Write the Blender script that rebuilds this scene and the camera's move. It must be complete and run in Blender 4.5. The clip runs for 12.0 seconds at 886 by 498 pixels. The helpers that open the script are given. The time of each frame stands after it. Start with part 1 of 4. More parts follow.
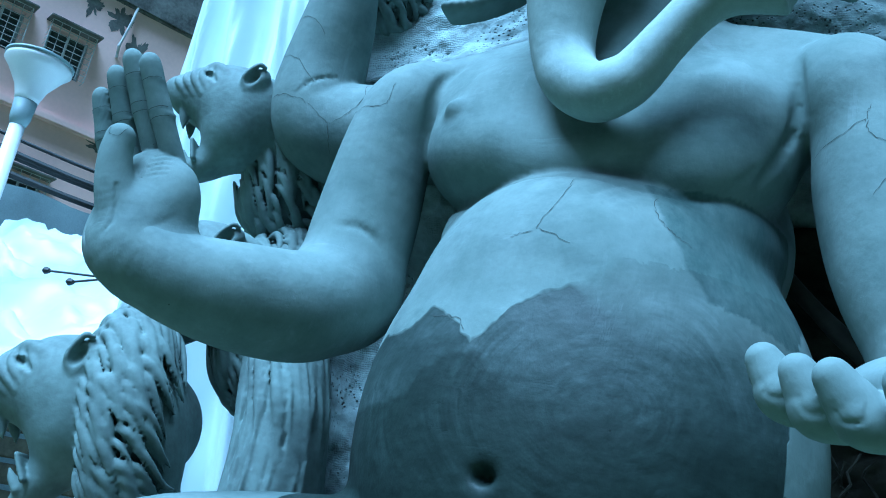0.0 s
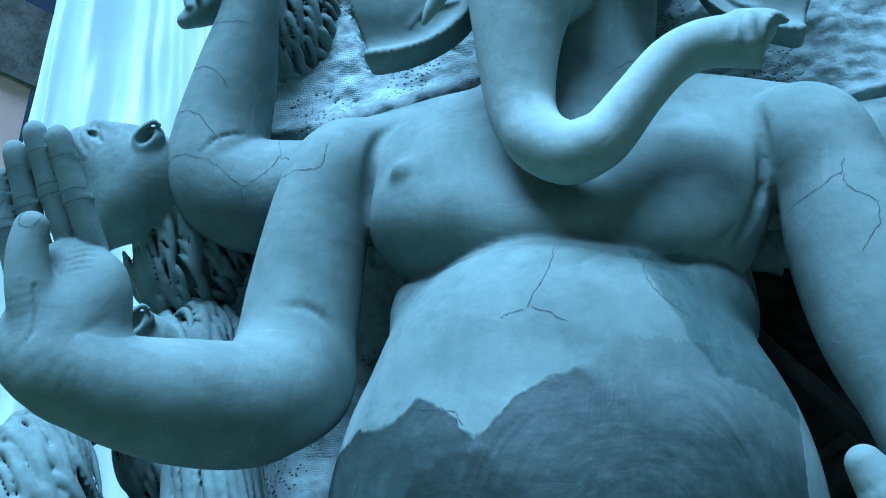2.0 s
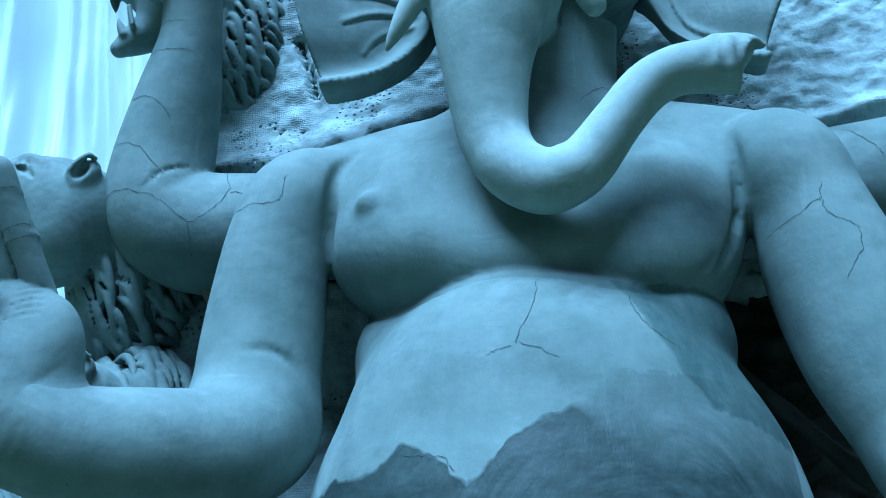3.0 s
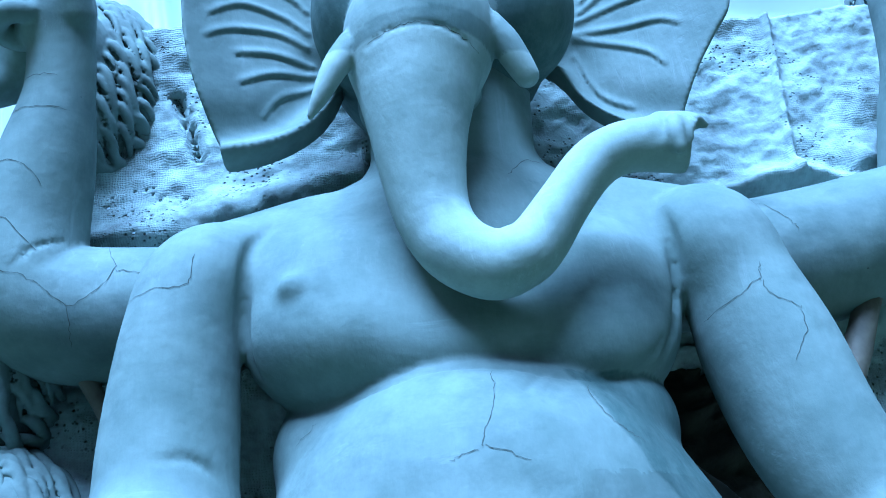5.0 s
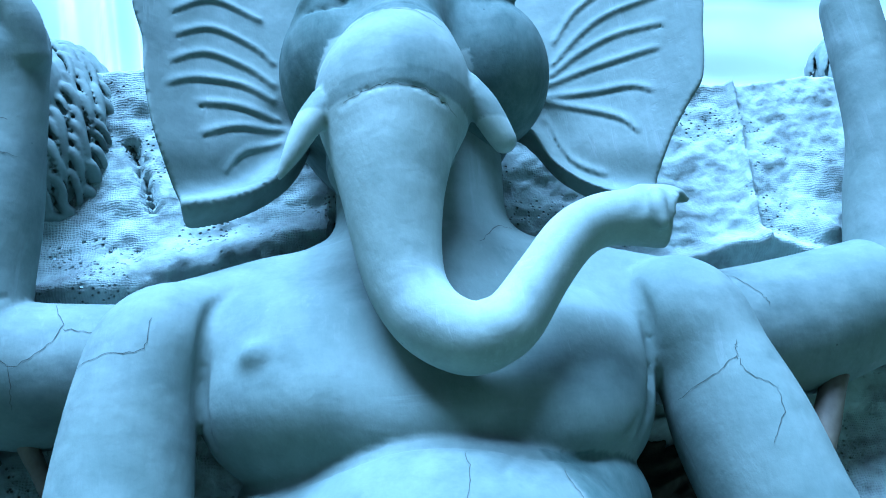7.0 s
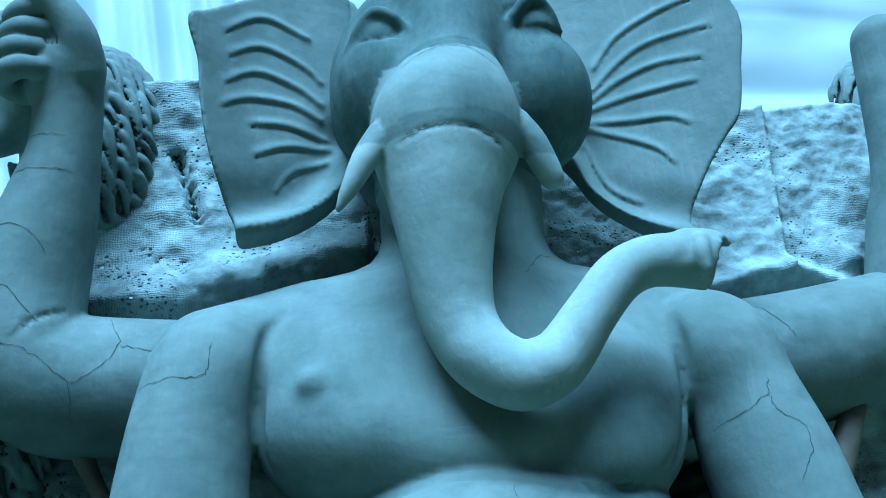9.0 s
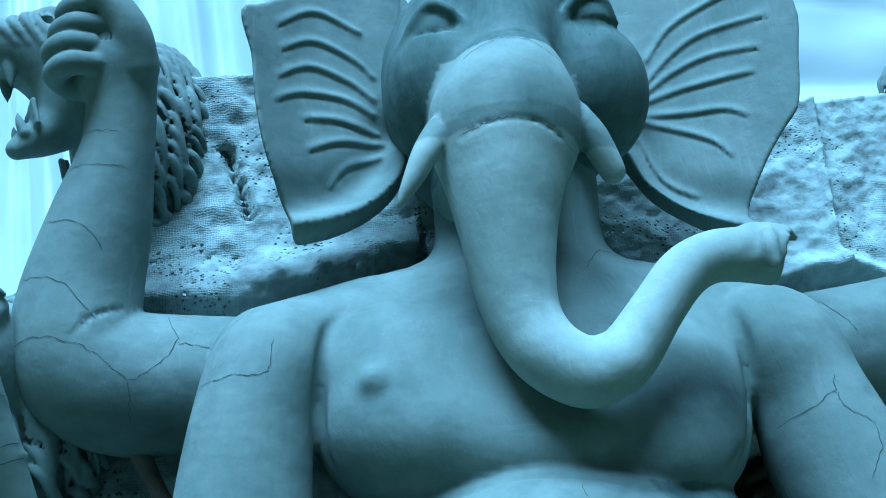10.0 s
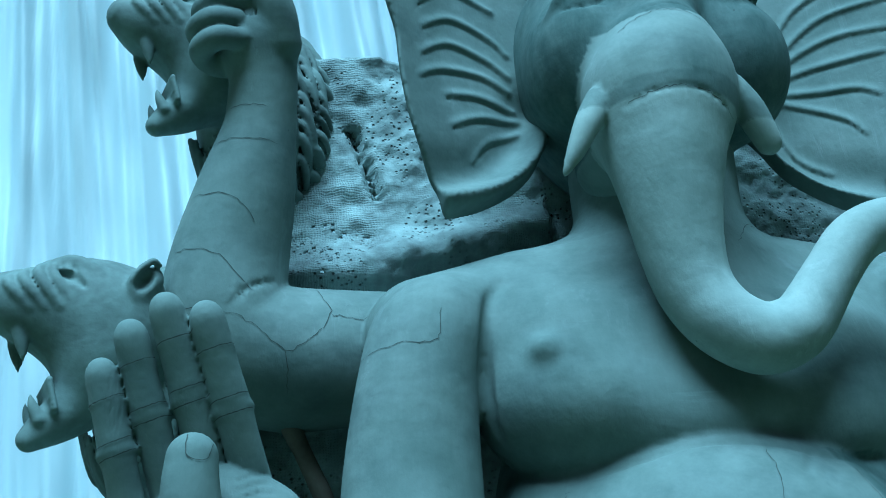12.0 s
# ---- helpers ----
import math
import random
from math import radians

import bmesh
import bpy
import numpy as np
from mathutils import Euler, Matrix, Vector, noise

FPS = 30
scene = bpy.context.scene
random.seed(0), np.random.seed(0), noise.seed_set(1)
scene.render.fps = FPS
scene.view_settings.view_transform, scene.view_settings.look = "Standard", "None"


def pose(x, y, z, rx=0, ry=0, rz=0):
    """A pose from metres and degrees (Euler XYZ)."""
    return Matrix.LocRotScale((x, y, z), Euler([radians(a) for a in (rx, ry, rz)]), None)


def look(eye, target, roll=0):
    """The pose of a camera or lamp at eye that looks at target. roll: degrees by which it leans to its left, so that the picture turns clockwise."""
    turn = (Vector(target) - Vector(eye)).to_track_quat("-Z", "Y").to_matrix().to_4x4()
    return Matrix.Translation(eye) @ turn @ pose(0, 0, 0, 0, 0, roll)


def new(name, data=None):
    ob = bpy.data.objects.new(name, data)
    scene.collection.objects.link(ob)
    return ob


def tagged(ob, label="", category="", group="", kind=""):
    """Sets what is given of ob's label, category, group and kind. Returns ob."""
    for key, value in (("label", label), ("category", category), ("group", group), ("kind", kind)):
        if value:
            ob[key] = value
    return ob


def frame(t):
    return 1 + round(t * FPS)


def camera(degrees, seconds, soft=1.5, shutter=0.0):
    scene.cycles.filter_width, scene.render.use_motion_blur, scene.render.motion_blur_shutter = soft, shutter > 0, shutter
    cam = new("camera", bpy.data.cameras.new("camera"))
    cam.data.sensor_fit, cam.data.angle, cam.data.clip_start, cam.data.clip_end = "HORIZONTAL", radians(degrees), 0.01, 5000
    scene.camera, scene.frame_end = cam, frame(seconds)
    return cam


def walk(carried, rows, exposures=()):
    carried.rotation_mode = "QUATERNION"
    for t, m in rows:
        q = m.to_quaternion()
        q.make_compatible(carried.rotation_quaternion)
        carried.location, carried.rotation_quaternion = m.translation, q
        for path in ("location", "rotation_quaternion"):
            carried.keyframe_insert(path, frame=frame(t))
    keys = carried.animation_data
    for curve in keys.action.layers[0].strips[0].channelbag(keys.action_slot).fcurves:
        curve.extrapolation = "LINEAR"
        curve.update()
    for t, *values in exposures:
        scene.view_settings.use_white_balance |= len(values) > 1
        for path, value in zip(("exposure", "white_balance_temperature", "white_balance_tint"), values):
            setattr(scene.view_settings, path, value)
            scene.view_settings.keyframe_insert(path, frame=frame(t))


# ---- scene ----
cam = camera(48.0, 12.0, soft=1.0)
ROWS = [
    (0, 0.575, -1.726, 1.550, 108.63, -10.63, 21.41),
    (0.5, 0.464, -1.740, 1.585, 109.13, -8.70, 18.81),
    (1, 0.371, -1.736, 1.624, 109.51, -7.01, 16.59),
    (1.5, 0.277, -1.724, 1.661, 109.98, -5.24, 14.29),
    (2, 0.185, -1.708, 1.700, 110.35, -3.51, 11.82),
    (2.5, 0.111, -1.676, 1.720, 111.27, -1.81, 9.71),
    (3, 0.026, -1.635, 1.725, 112.70, -0.45, 6.99),
    (5, -0.247, -1.538, 1.882, 114.41, 4.79, -3.52),
    (5.5, -0.290, -1.511, 1.907, 115.13, 5.31, -5.53),
    (6, -0.306, -1.492, 1.922, 115.95, 5.47, -6.73),
    (6.5, -0.308, -1.482, 1.938, 116.51, 5.26, -7.33),
    (8.5, -0.384, -1.573, 2.072, 114.27, 3.69, -8.72),
    (9, -0.441, -1.593, 2.074, 114.00, 3.50, -9.18),
    (9.5, -0.493, -1.593, 2.067, 114.06, 3.37, -9.14),
    (10, -0.522, -1.562, 2.091, 113.70, 3.31, -8.19),
    (10.5, -0.571, -1.530, 2.095, 113.66, 3.17, -7.58),
    (11, -0.641, -1.512, 2.065, 114.27, 2.98, -7.48),
    (11.5, -0.742, -1.516, 2.068, 113.67, 3.49, -7.91),
    (12, -0.824, -1.472, 2.022, 114.88, 3.22, -8.05),
]
EXPOSURES = [(0.0, 0.74, 4000, -9), (3.0, 0.62, 4010, -7), (5.0, 1.10, 3940, 2), (5.5, 1.33, 3960, 1), (6.5, 1.33, 3960, 1), (8.5, 0.57, 4010, -13), (10.5, 0.54, 4040, -15), (12.0, 0.20, 4240, -23)]
walk(cam, [(r[0], pose(*r[1:])) for r in ROWS], EXPOSURES)

# ---- light: bright overcast daylight ----
world = bpy.data.worlds.new("sky")
scene.world = world
world.use_nodes = True
wn = world.node_tree.nodes
sky = wn.new("ShaderNodeTexSky")
sky.sky_type, sky.sun_disc = "NISHITA", False
sky.sun_elevation, sky.sun_rotation = radians(62), radians(199)
sky.dust_density, sky.air_density, sky.ozone_density = 6.0, 0.5, 0.0
wn["Background"].inputs[1].default_value = 0.022
world.node_tree.links.new(sky.outputs[0], wn["Background"].inputs[0])
sun = new("sun", bpy.data.lights.new("sun", "SUN"))
sun.data.energy, sun.data.angle, sun.data.color = 5.5, radians(40), (0.84, 0.92, 1.0)
sun.matrix_world = look((-1.5, -4.3, 10.5), (0, 0, 2))


# ---- materials ----
def material(name, base, rough=0.8, spread=0.25, grain=6.0, bump=0.3, fine=90.0, warm=(1, 1, 1), metal=0.0):
    """A base colour that varies at two scales, with relief."""
    m = bpy.data.materials.new(name)
    m.use_nodes = True
    nt, n = m.node_tree, m.node_tree.nodes
    b = n["Principled BSDF"]
    co = n.new("ShaderNodeTexCoord")
    big, small = n.new("ShaderNodeTexNoise"), n.new("ShaderNodeTexNoise")
    big.inputs["Scale"].default_value, small.inputs["Scale"].default_value = grain, fine
    big.inputs["Detail"].default_value, small.inputs["Detail"].default_value = 6, 4
    for k in (big, small):
        nt.links.new(co.outputs["Object"], k.inputs["Vector"])
    add = n.new("ShaderNodeMath")
    add.operation = "MULTIPLY_ADD"
    add.inputs[1].default_value = 0.35
    nt.links.new(small.outputs[0], add.inputs[0])
    nt.links.new(big.outputs[0], add.inputs[2])
    ramp = n.new("ShaderNodeValToRGB")
    ramp.color_ramp.elements[0].position, ramp.color_ramp.elements[1].position = 0.45, 0.95
    ramp.color_ramp.elements[0].color = [c * (1 - spread) for c in base] + [1]
    ramp.color_ramp.elements[1].color = [min(1, c * w * (1 + spread)) for c, w in zip(base, warm)] + [1]
    nt.links.new(add.outputs[0], ramp.inputs[0])
    nt.links.new(ramp.outputs[0], b.inputs["Base Color"])
    b.inputs["Roughness"].default_value, b.inputs["Metallic"].default_value = rough, metal
    bp = n.new("ShaderNodeBump")
    bp.inputs["Strength"].default_value, bp.inputs["Distance"].default_value = bump, 0.01
    nt.links.new(add.outputs[0], bp.inputs["Height"])
    nt.links.new(bp.outputs[0], b.inputs["Normal"])
    return m


def links(m):
    return m.node_tree.nodes, m.node_tree.links.new


def clay_material(name):
    """Smoothed grey idol clay; the float attribute damp is positive where the clay is still wet, thresholded to a ragged rim."""
    m = bpy.data.materials.new(name)
    m.use_nodes = True
    n, ln = links(m)
    b = n["Principled BSDF"]
    co = n.new("ShaderNodeTexCoord")

    def tex(scale, detail, squash=(1, 1, 1), rough=0.55):
        mp, t = n.new("ShaderNodeMapping"), n.new("ShaderNodeTexNoise")
        mp.inputs["Scale"].default_value = squash
        t.inputs["Scale"].default_value, t.inputs["Detail"].default_value = scale, detail
        t.inputs["Roughness"].default_value = rough
        ln(co.outputs["Object"], mp.inputs[0])
        ln(mp.outputs[0], t.inputs["Vector"])
        return t.outputs[0]

    def math_node(op, a, c):
        k = n.new("ShaderNodeMath")
        k.operation = op
        for i, v in enumerate((a, c)):
            if isinstance(v, (int, float)):
                k.inputs[i].default_value = v
            else:
                ln(v, k.inputs[i])
        return k.outputs[0]

    def ramp(v, lo, hi, c0, c1):
        k = n.new("ShaderNodeValToRGB")
        k.color_ramp.elements[0].position, k.color_ramp.elements[1].position = lo, hi
        k.color_ramp.elements[0].color, k.color_ramp.elements[1].color = (*c0, 1), (*c1, 1)
        ln(v, k.inputs[0])
        return k.outputs[0]

    def mix(f, a, c, how="MIX"):
        k = n.new("ShaderNodeMix")
        k.data_type, k.blend_type = "RGBA", how
        if isinstance(f, (int, float)):
            k.inputs[0].default_value = f
        else:
            ln(f, k.inputs[0])
        ln(a, k.inputs[6])
        ln(c, k.inputs[7])
        return k.outputs[2]

    dry = ramp(tex(3.2, 7), 0.32, 0.70, (0.165, 0.202, 0.182), (0.232, 0.272, 0.252))
    smear = ramp(tex(6, 5, (1, 1, 1.2), 0.5), 0.35, 0.75, (0.84, 0.86, 0.86), (1.06, 1.05, 1.04))
    dry = mix(1.0, dry, smear, "MULTIPLY")
    wet = ramp(tex(14, 8, (1, 1, 2.5), 0.7), 0.3, 0.75, (0.022, 0.033, 0.028), (0.056, 0.072, 0.066))
    at = n.new("ShaderNodeAttribute")
    at.attribute_name = "damp"
    rim = math_node("MULTIPLY_ADD", tex(9, 3), 0.09)
    rim.node.inputs[2].default_value = -0.045
    edge = math_node("ADD", at.outputs["Fac"], rim)
    soft = n.new("ShaderNodeAttribute")
    soft.attribute_name = "soft"
    fac = math_node("ADD", math_node("DIVIDE", edge, soft.outputs["Fac"]), 0.5).node
    fac.use_clamp = True
    col = mix(fac.outputs[0], dry, wet)
    moist = n.new("ShaderNodeAttribute")
    moist.attribute_name = "moist"
    brushed = math_node("MULTIPLY", moist.outputs["Fac"], ramp(tex(22, 6, (1, 1, 0.35), 0.7), 0.3, 0.7, (0.55, 0.55, 0.55), (1.15, 1.15, 1.15)))
    tint = n.new("ShaderNodeRGB")
    tint.outputs[0].default_value = (0.34, 0.43, 0.43, 1)
    col = mix(brushed, col, mix(1.0, col, tint.outputs[0], "MULTIPLY"))
    # front of the trunk and tusks paler than the rest, the collar less so
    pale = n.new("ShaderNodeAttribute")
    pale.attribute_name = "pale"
    paler = n.new("ShaderNodeRGB")
    paler.outputs[0].default_value = (1.85, 1.74, 1.74, 1)
    col = mix(pale.outputs["Fac"], col, mix(1.0, col, paler.outputs[0], "MULTIPLY"))
    smudge = ramp(tex(3.6, 8, (1, 1, 1.6), 0.62), 0.50, 0.68, (1, 1, 1), (0.60, 0.63, 0.64))
    col = mix(0.8, col, mix(1.0, col, smudge, "MULTIPLY"))
    strokes = ramp(tex(30, 5, (1, 1, 0.16), 0.75), 0.38, 0.66, (0.80, 0.82, 0.82), (1.12, 1.12, 1.12))
    col = mix(0.26, col, mix(1.0, col, strokes, "MULTIPLY"))
    specks = n.new("ShaderNodeTexVoronoi")
    specks.inputs["Scale"].default_value = 26
    ln(co.outputs["Object"], specks.inputs["Vector"])
    dots = ramp(specks.outputs["Distance"], 0.045, 0.07, (0.45, 0.45, 0.45), (1, 1, 1))
    sel = ramp(specks.outputs["Color"], 0.12, 0.13, (1, 1, 1), (0, 0, 0))
    white = n.new("ShaderNodeRGB")
    white.outputs[0].default_value = (1, 1, 1, 1)
    col = mix(1.0, col, mix(sel, white.outputs[0], dots), "MULTIPLY")
    # wet brush strokes that run round the belly, and a second, darker soaking below them
    sw = n.new("ShaderNodeAttribute")
    sw.attribute_name = "stroke"

    def swept(scale, squash, rough=0.6):
        mp, t = n.new("ShaderNodeMapping"), n.new("ShaderNodeTexNoise")
        mp.inputs["Scale"].default_value = squash
        t.inputs["Scale"].default_value, t.inputs["Detail"].default_value, t.inputs["Roughness"].default_value = scale, 5, rough
        ln(sw.outputs["Vector"], mp.inputs[0])
        ln(mp.outputs[0], t.inputs["Vector"])
        return t.outputs[0]

    lines = swept(1.0, (52, 1.3, 1))
    drag = ramp(lines, 0.40, 0.62, (0.80, 0.83, 0.83), (1.6, 1.52, 1.58))
    patchy = ramp(tex(5.5, 4), 0.42, 0.62, (0, 0, 0), (1, 1, 1))
    col = mix(math_node("MULTIPLY", fac.outputs[0], patchy), col, mix(1.0, col, drag, "MULTIPLY"))
    soak = n.new("ShaderNodeAttribute")
    soak.attribute_name = "soak"
    deep = n.new("ShaderNodeRGB")
    deep.outputs[0].default_value = (0.40, 0.47, 0.42, 1)
    col = mix(soak.outputs["Fac"], col, mix(1.0, col, deep.outputs[0], "MULTIPLY"))

    combs = math_node("MULTIPLY", ramp(tex(34, 4, (1, 1, 0.07), 0.7), 0.56, 0.66, (0, 0, 0), (1, 1, 1)), ramp(tex(4.2, 3), 0.50, 0.62, (0, 0, 0), (1, 1, 1)))
    wipes = math_node("MULTIPLY", ramp(tex(30, 4, (0.09, 1, 1), 0.7), 0.57, 0.68, (0, 0, 0), (1, 1, 1)), ramp(tex(3.1, 3, (1, 1.3, 1)), 0.52, 0.62, (0, 0, 0), (1, 1, 1)))
    marks = math_node("MAXIMUM", combs, wipes)
    chalky = n.new("ShaderNodeRGB")
    chalky.outputs[0].default_value = (1.24, 1.20, 1.24, 1)
    col = mix(math_node("MULTIPLY", marks, 0.6), col, mix(1.0, col, chalky.outputs[0], "MULTIPLY"))
    blotch = ramp(tex(11, 7, (1, 1, 1), 0.72), 0.36, 0.66, (0.80, 0.83, 0.82), (1.14, 1.12, 1.15))
    col = mix(0.55, col, mix(1.0, col, blotch, "MULTIPLY"))
    b.inputs["Specular IOR Level"].default_value = 0.3
    ln(col, b.inputs["Base Color"])
    rough = n.new("ShaderNodeMapRange")
    rough.inputs[3].default_value, rough.inputs[4].default_value = 0.85, 0.60
    ln(fac.outputs[0], rough.inputs[0])
    ln(rough.outputs[0], b.inputs["Roughness"])
    h1 = math_node("MULTIPLY", tex(7, 7, (1, 1, 1), 0.5), 0.6)
    h2 = math_node("MULTIPLY_ADD", tex(70, 5, (1, 1, 0.6)), 0.15)
    ln(h1, h2.node.inputs[2])
    h3 = math_node("MULTIPLY_ADD", fac.outputs[0], -0.16)
    ln(h2, h3.node.inputs[2])
    dents = math_node("MULTIPLY_ADD", tex(20, 3, (1, 1, 1.3), 0.4), 0.22)
    ln(h3, dents.node.inputs[2])
    h3 = math_node("MULTIPLY_ADD", marks, -0.05)
    ln(dents, h3.node.inputs[2])
    bp = n.new("ShaderNodeBump")
    bp.inputs["Strength"].default_value, bp.inputs["Distance"].default_value = 0.5, 0.014
    ln(h3, bp.inputs["Height"])
    ln(bp.outputs[0], b.inputs["Normal"])
    return m


CLAY = clay_material("smoothed_clay")
CRACK = material("crack_shadowed_clay", (0.055, 0.065, 0.058), 0.95, 0.2)
ROUGH_CLAY = material("clay_on_hessian", (0.33, 0.385, 0.375), 0.9, 0.5, 9, 1.0, 45)


def add_weave(m, pitch):
    """Hessian threads showing through: crossed bands in the relief, worn away in places, with small holes."""
    n, ln = links(m)
    bump = next(k for k in n if k.bl_idname == "ShaderNodeBump")
    below = bump.inputs["Height"].links[0].from_socket
    co = next(k for k in n if k.bl_idname == "ShaderNodeTexCoord")
    waves = []
    for axis in ("X", "Z"):
        w = n.new("ShaderNodeTexWave")
        w.bands_direction = axis
        w.inputs["Scale"].default_value, w.inputs["Distortion"].default_value = 0.314 / pitch, 9.0
        w.inputs["Detail Scale"].default_value = 0.6
        ln(co.outputs["Object"], w.inputs["Vector"])
        waves.append(w.outputs["Fac"])
    mul = n.new("ShaderNodeMath")
    mul.operation = "ADD"
    ln(waves[0], mul.inputs[0])
    ln(waves[1], mul.inputs[1])
    worn = n.new("ShaderNodeTexNoise")
    worn.inputs["Scale"].default_value = 4
    ln(co.outputs["Object"], worn.inputs["Vector"])
    fade = n.new("ShaderNodeMapRange")
    fade.inputs[1].default_value, fade.inputs[2].default_value, fade.inputs[4].default_value = 0.45, 0.62, 0.05
    ln(worn.outputs[0], fade.inputs[0])
    # shade in the thread gaps and clay pits is mixed into the base colour
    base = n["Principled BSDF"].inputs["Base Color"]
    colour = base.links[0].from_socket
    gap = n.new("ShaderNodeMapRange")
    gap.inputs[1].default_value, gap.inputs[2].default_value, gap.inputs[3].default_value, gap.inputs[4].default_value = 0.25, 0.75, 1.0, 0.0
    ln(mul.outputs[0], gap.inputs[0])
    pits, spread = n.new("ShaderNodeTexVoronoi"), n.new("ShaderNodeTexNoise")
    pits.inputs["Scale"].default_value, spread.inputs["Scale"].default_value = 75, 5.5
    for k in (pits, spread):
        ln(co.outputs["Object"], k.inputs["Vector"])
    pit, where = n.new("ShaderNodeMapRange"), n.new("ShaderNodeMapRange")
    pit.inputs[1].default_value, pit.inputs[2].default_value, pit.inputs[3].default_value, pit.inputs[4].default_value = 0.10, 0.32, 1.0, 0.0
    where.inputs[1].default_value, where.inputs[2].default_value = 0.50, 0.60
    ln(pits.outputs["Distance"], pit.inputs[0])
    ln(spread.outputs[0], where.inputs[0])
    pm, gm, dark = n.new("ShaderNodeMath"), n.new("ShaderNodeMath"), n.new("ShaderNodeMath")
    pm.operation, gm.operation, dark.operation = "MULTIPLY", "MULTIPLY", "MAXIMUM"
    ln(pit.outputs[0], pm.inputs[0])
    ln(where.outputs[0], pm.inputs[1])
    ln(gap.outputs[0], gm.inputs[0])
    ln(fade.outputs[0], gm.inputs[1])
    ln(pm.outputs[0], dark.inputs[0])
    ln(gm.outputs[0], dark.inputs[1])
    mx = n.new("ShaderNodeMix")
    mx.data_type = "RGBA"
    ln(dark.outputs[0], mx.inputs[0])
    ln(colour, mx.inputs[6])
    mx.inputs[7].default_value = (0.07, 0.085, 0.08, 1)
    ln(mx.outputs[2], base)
    sink = n.new("ShaderNodeMath")
    sink.operation = "MULTIPLY_ADD"
    ln(dark.outputs[0], sink.inputs[0])
    sink.inputs[1].default_value = -0.55
    ln(below, sink.inputs[2])
    below = sink.outputs[0]
    out = n.new("ShaderNodeMath")
    out.operation = "MULTIPLY_ADD"
    ln(mul.outputs[0], out.inputs[0])
    ln(fade.outputs[0], out.inputs[1])
    ln(below, out.inputs[2])
    ln(out.outputs[0], bump.inputs["Height"])


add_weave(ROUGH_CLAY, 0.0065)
LION_CLAY = material("lion_clay", (0.160, 0.200, 0.183), 0.8, 0.4, 9, 0.35, 55)
PINK = material("pink_plaster", (0.88, 0.62, 0.56), 0.9, 0.12, 0.9, 0.2, 14)
GREY_PLASTER = material("weathered_plaster", (0.16, 0.16, 0.15), 0.9, 0.6, 2.5, 0.3, 20)
# bounce colour of the unseen light-blocking walls
BLOCKER = material("blocker_olive", (0.16, 0.18, 0.10), 0.9, 0.4, 1.5, 0.3, 12)
IRON = material("painted_iron", (0.55, 0.55, 0.55), 0.5, 0.2)
DARK = material("dark_shutter", (0.06, 0.08, 0.08), 0.5, 0.3)
LAMP_WHITE = material("white_lamp_shade", (0.85, 0.85, 0.82), 0.4, 0.06)
LAMP_GREY = material("grey_green_metal", (0.32, 0.38, 0.38), 0.5, 0.15)
WOOD = material("bamboo", (0.13, 0.115, 0.085), 0.7, 0.4, 12, 0.4, 60)
# dim olive, set for the bounce onto the figure's undersides
EARTH = material("packed_earth", (0.095, 0.118, 0.060), 0.95, 0.4, 2, 0.6, 30)
TARP = material("grey_tarpaulin", (0.22, 0.27, 0.28), 0.5, 0.3, 3)
WIRE = material("black_cable", (0.02, 0.02, 0.02), 0.6, 0.2)


def sheet_material():
    m = bpy.data.materials.new("white_polythene")
    m.use_nodes = True
    n, ln = links(m)
    b = n["Principled BSDF"]
    t = n.new("ShaderNodeTexNoise")
    t.inputs["Scale"].default_value, t.inputs["Detail"].default_value = 2.5, 6
    co = n.new("ShaderNodeTexCoord")
    ln(co.outputs["Object"], t.inputs["Vector"])
    r = n.new("ShaderNodeValToRGB")
    r.color_ramp.elements[0].color, r.color_ramp.elements[1].color = (0.66, 0.76, 0.80, 1), (0.86, 0.91, 0.93, 1)
    ln(t.outputs[0], r.inputs[0])
    ln(r.outputs[0], b.inputs["Base Color"])
    b.inputs["Roughness"].default_value = 0.35
    tr, mx = n.new("ShaderNodeBsdfTranslucent"), n.new("ShaderNodeMixShader")
    ln(r.outputs[0], tr.inputs[0])
    mx.inputs[0].default_value = 0.22
    ln(b.outputs[0], mx.inputs[1])
    ln(tr.outputs[0], mx.inputs[2])
    ln(mx.outputs[0], n["Material Output"].inputs[0])
    return m


SHEET = sheet_material()


# ---- modelling tools ----
def part(name, bm, mat, parent=None, label="", smooth=False):
    me = bpy.data.meshes.new(name)
    bm.to_mesh(me)
    bm.free()
    me.materials.append(mat)
    if smooth:
        me.polygons.foreach_set("use_smooth", [True] * len(me.polygons))
    ob = new(name, me)
    ob.parent = parent
    if label:
        ob["label"] = label
    return ob


def box(bm, lo, hi, bevel=0.0):
    lo, hi = Vector(lo), Vector(hi)
    m = Matrix.LocRotScale((lo + hi) / 2, None, hi - lo)
    r = bmesh.ops.create_cube(bm, size=1, matrix=m)
    if bevel:
        bmesh.ops.bevel(bm, geom=list({e for v in r["verts"] for e in v.link_edges}), offset=bevel, segments=2, affect="EDGES")
    return bm


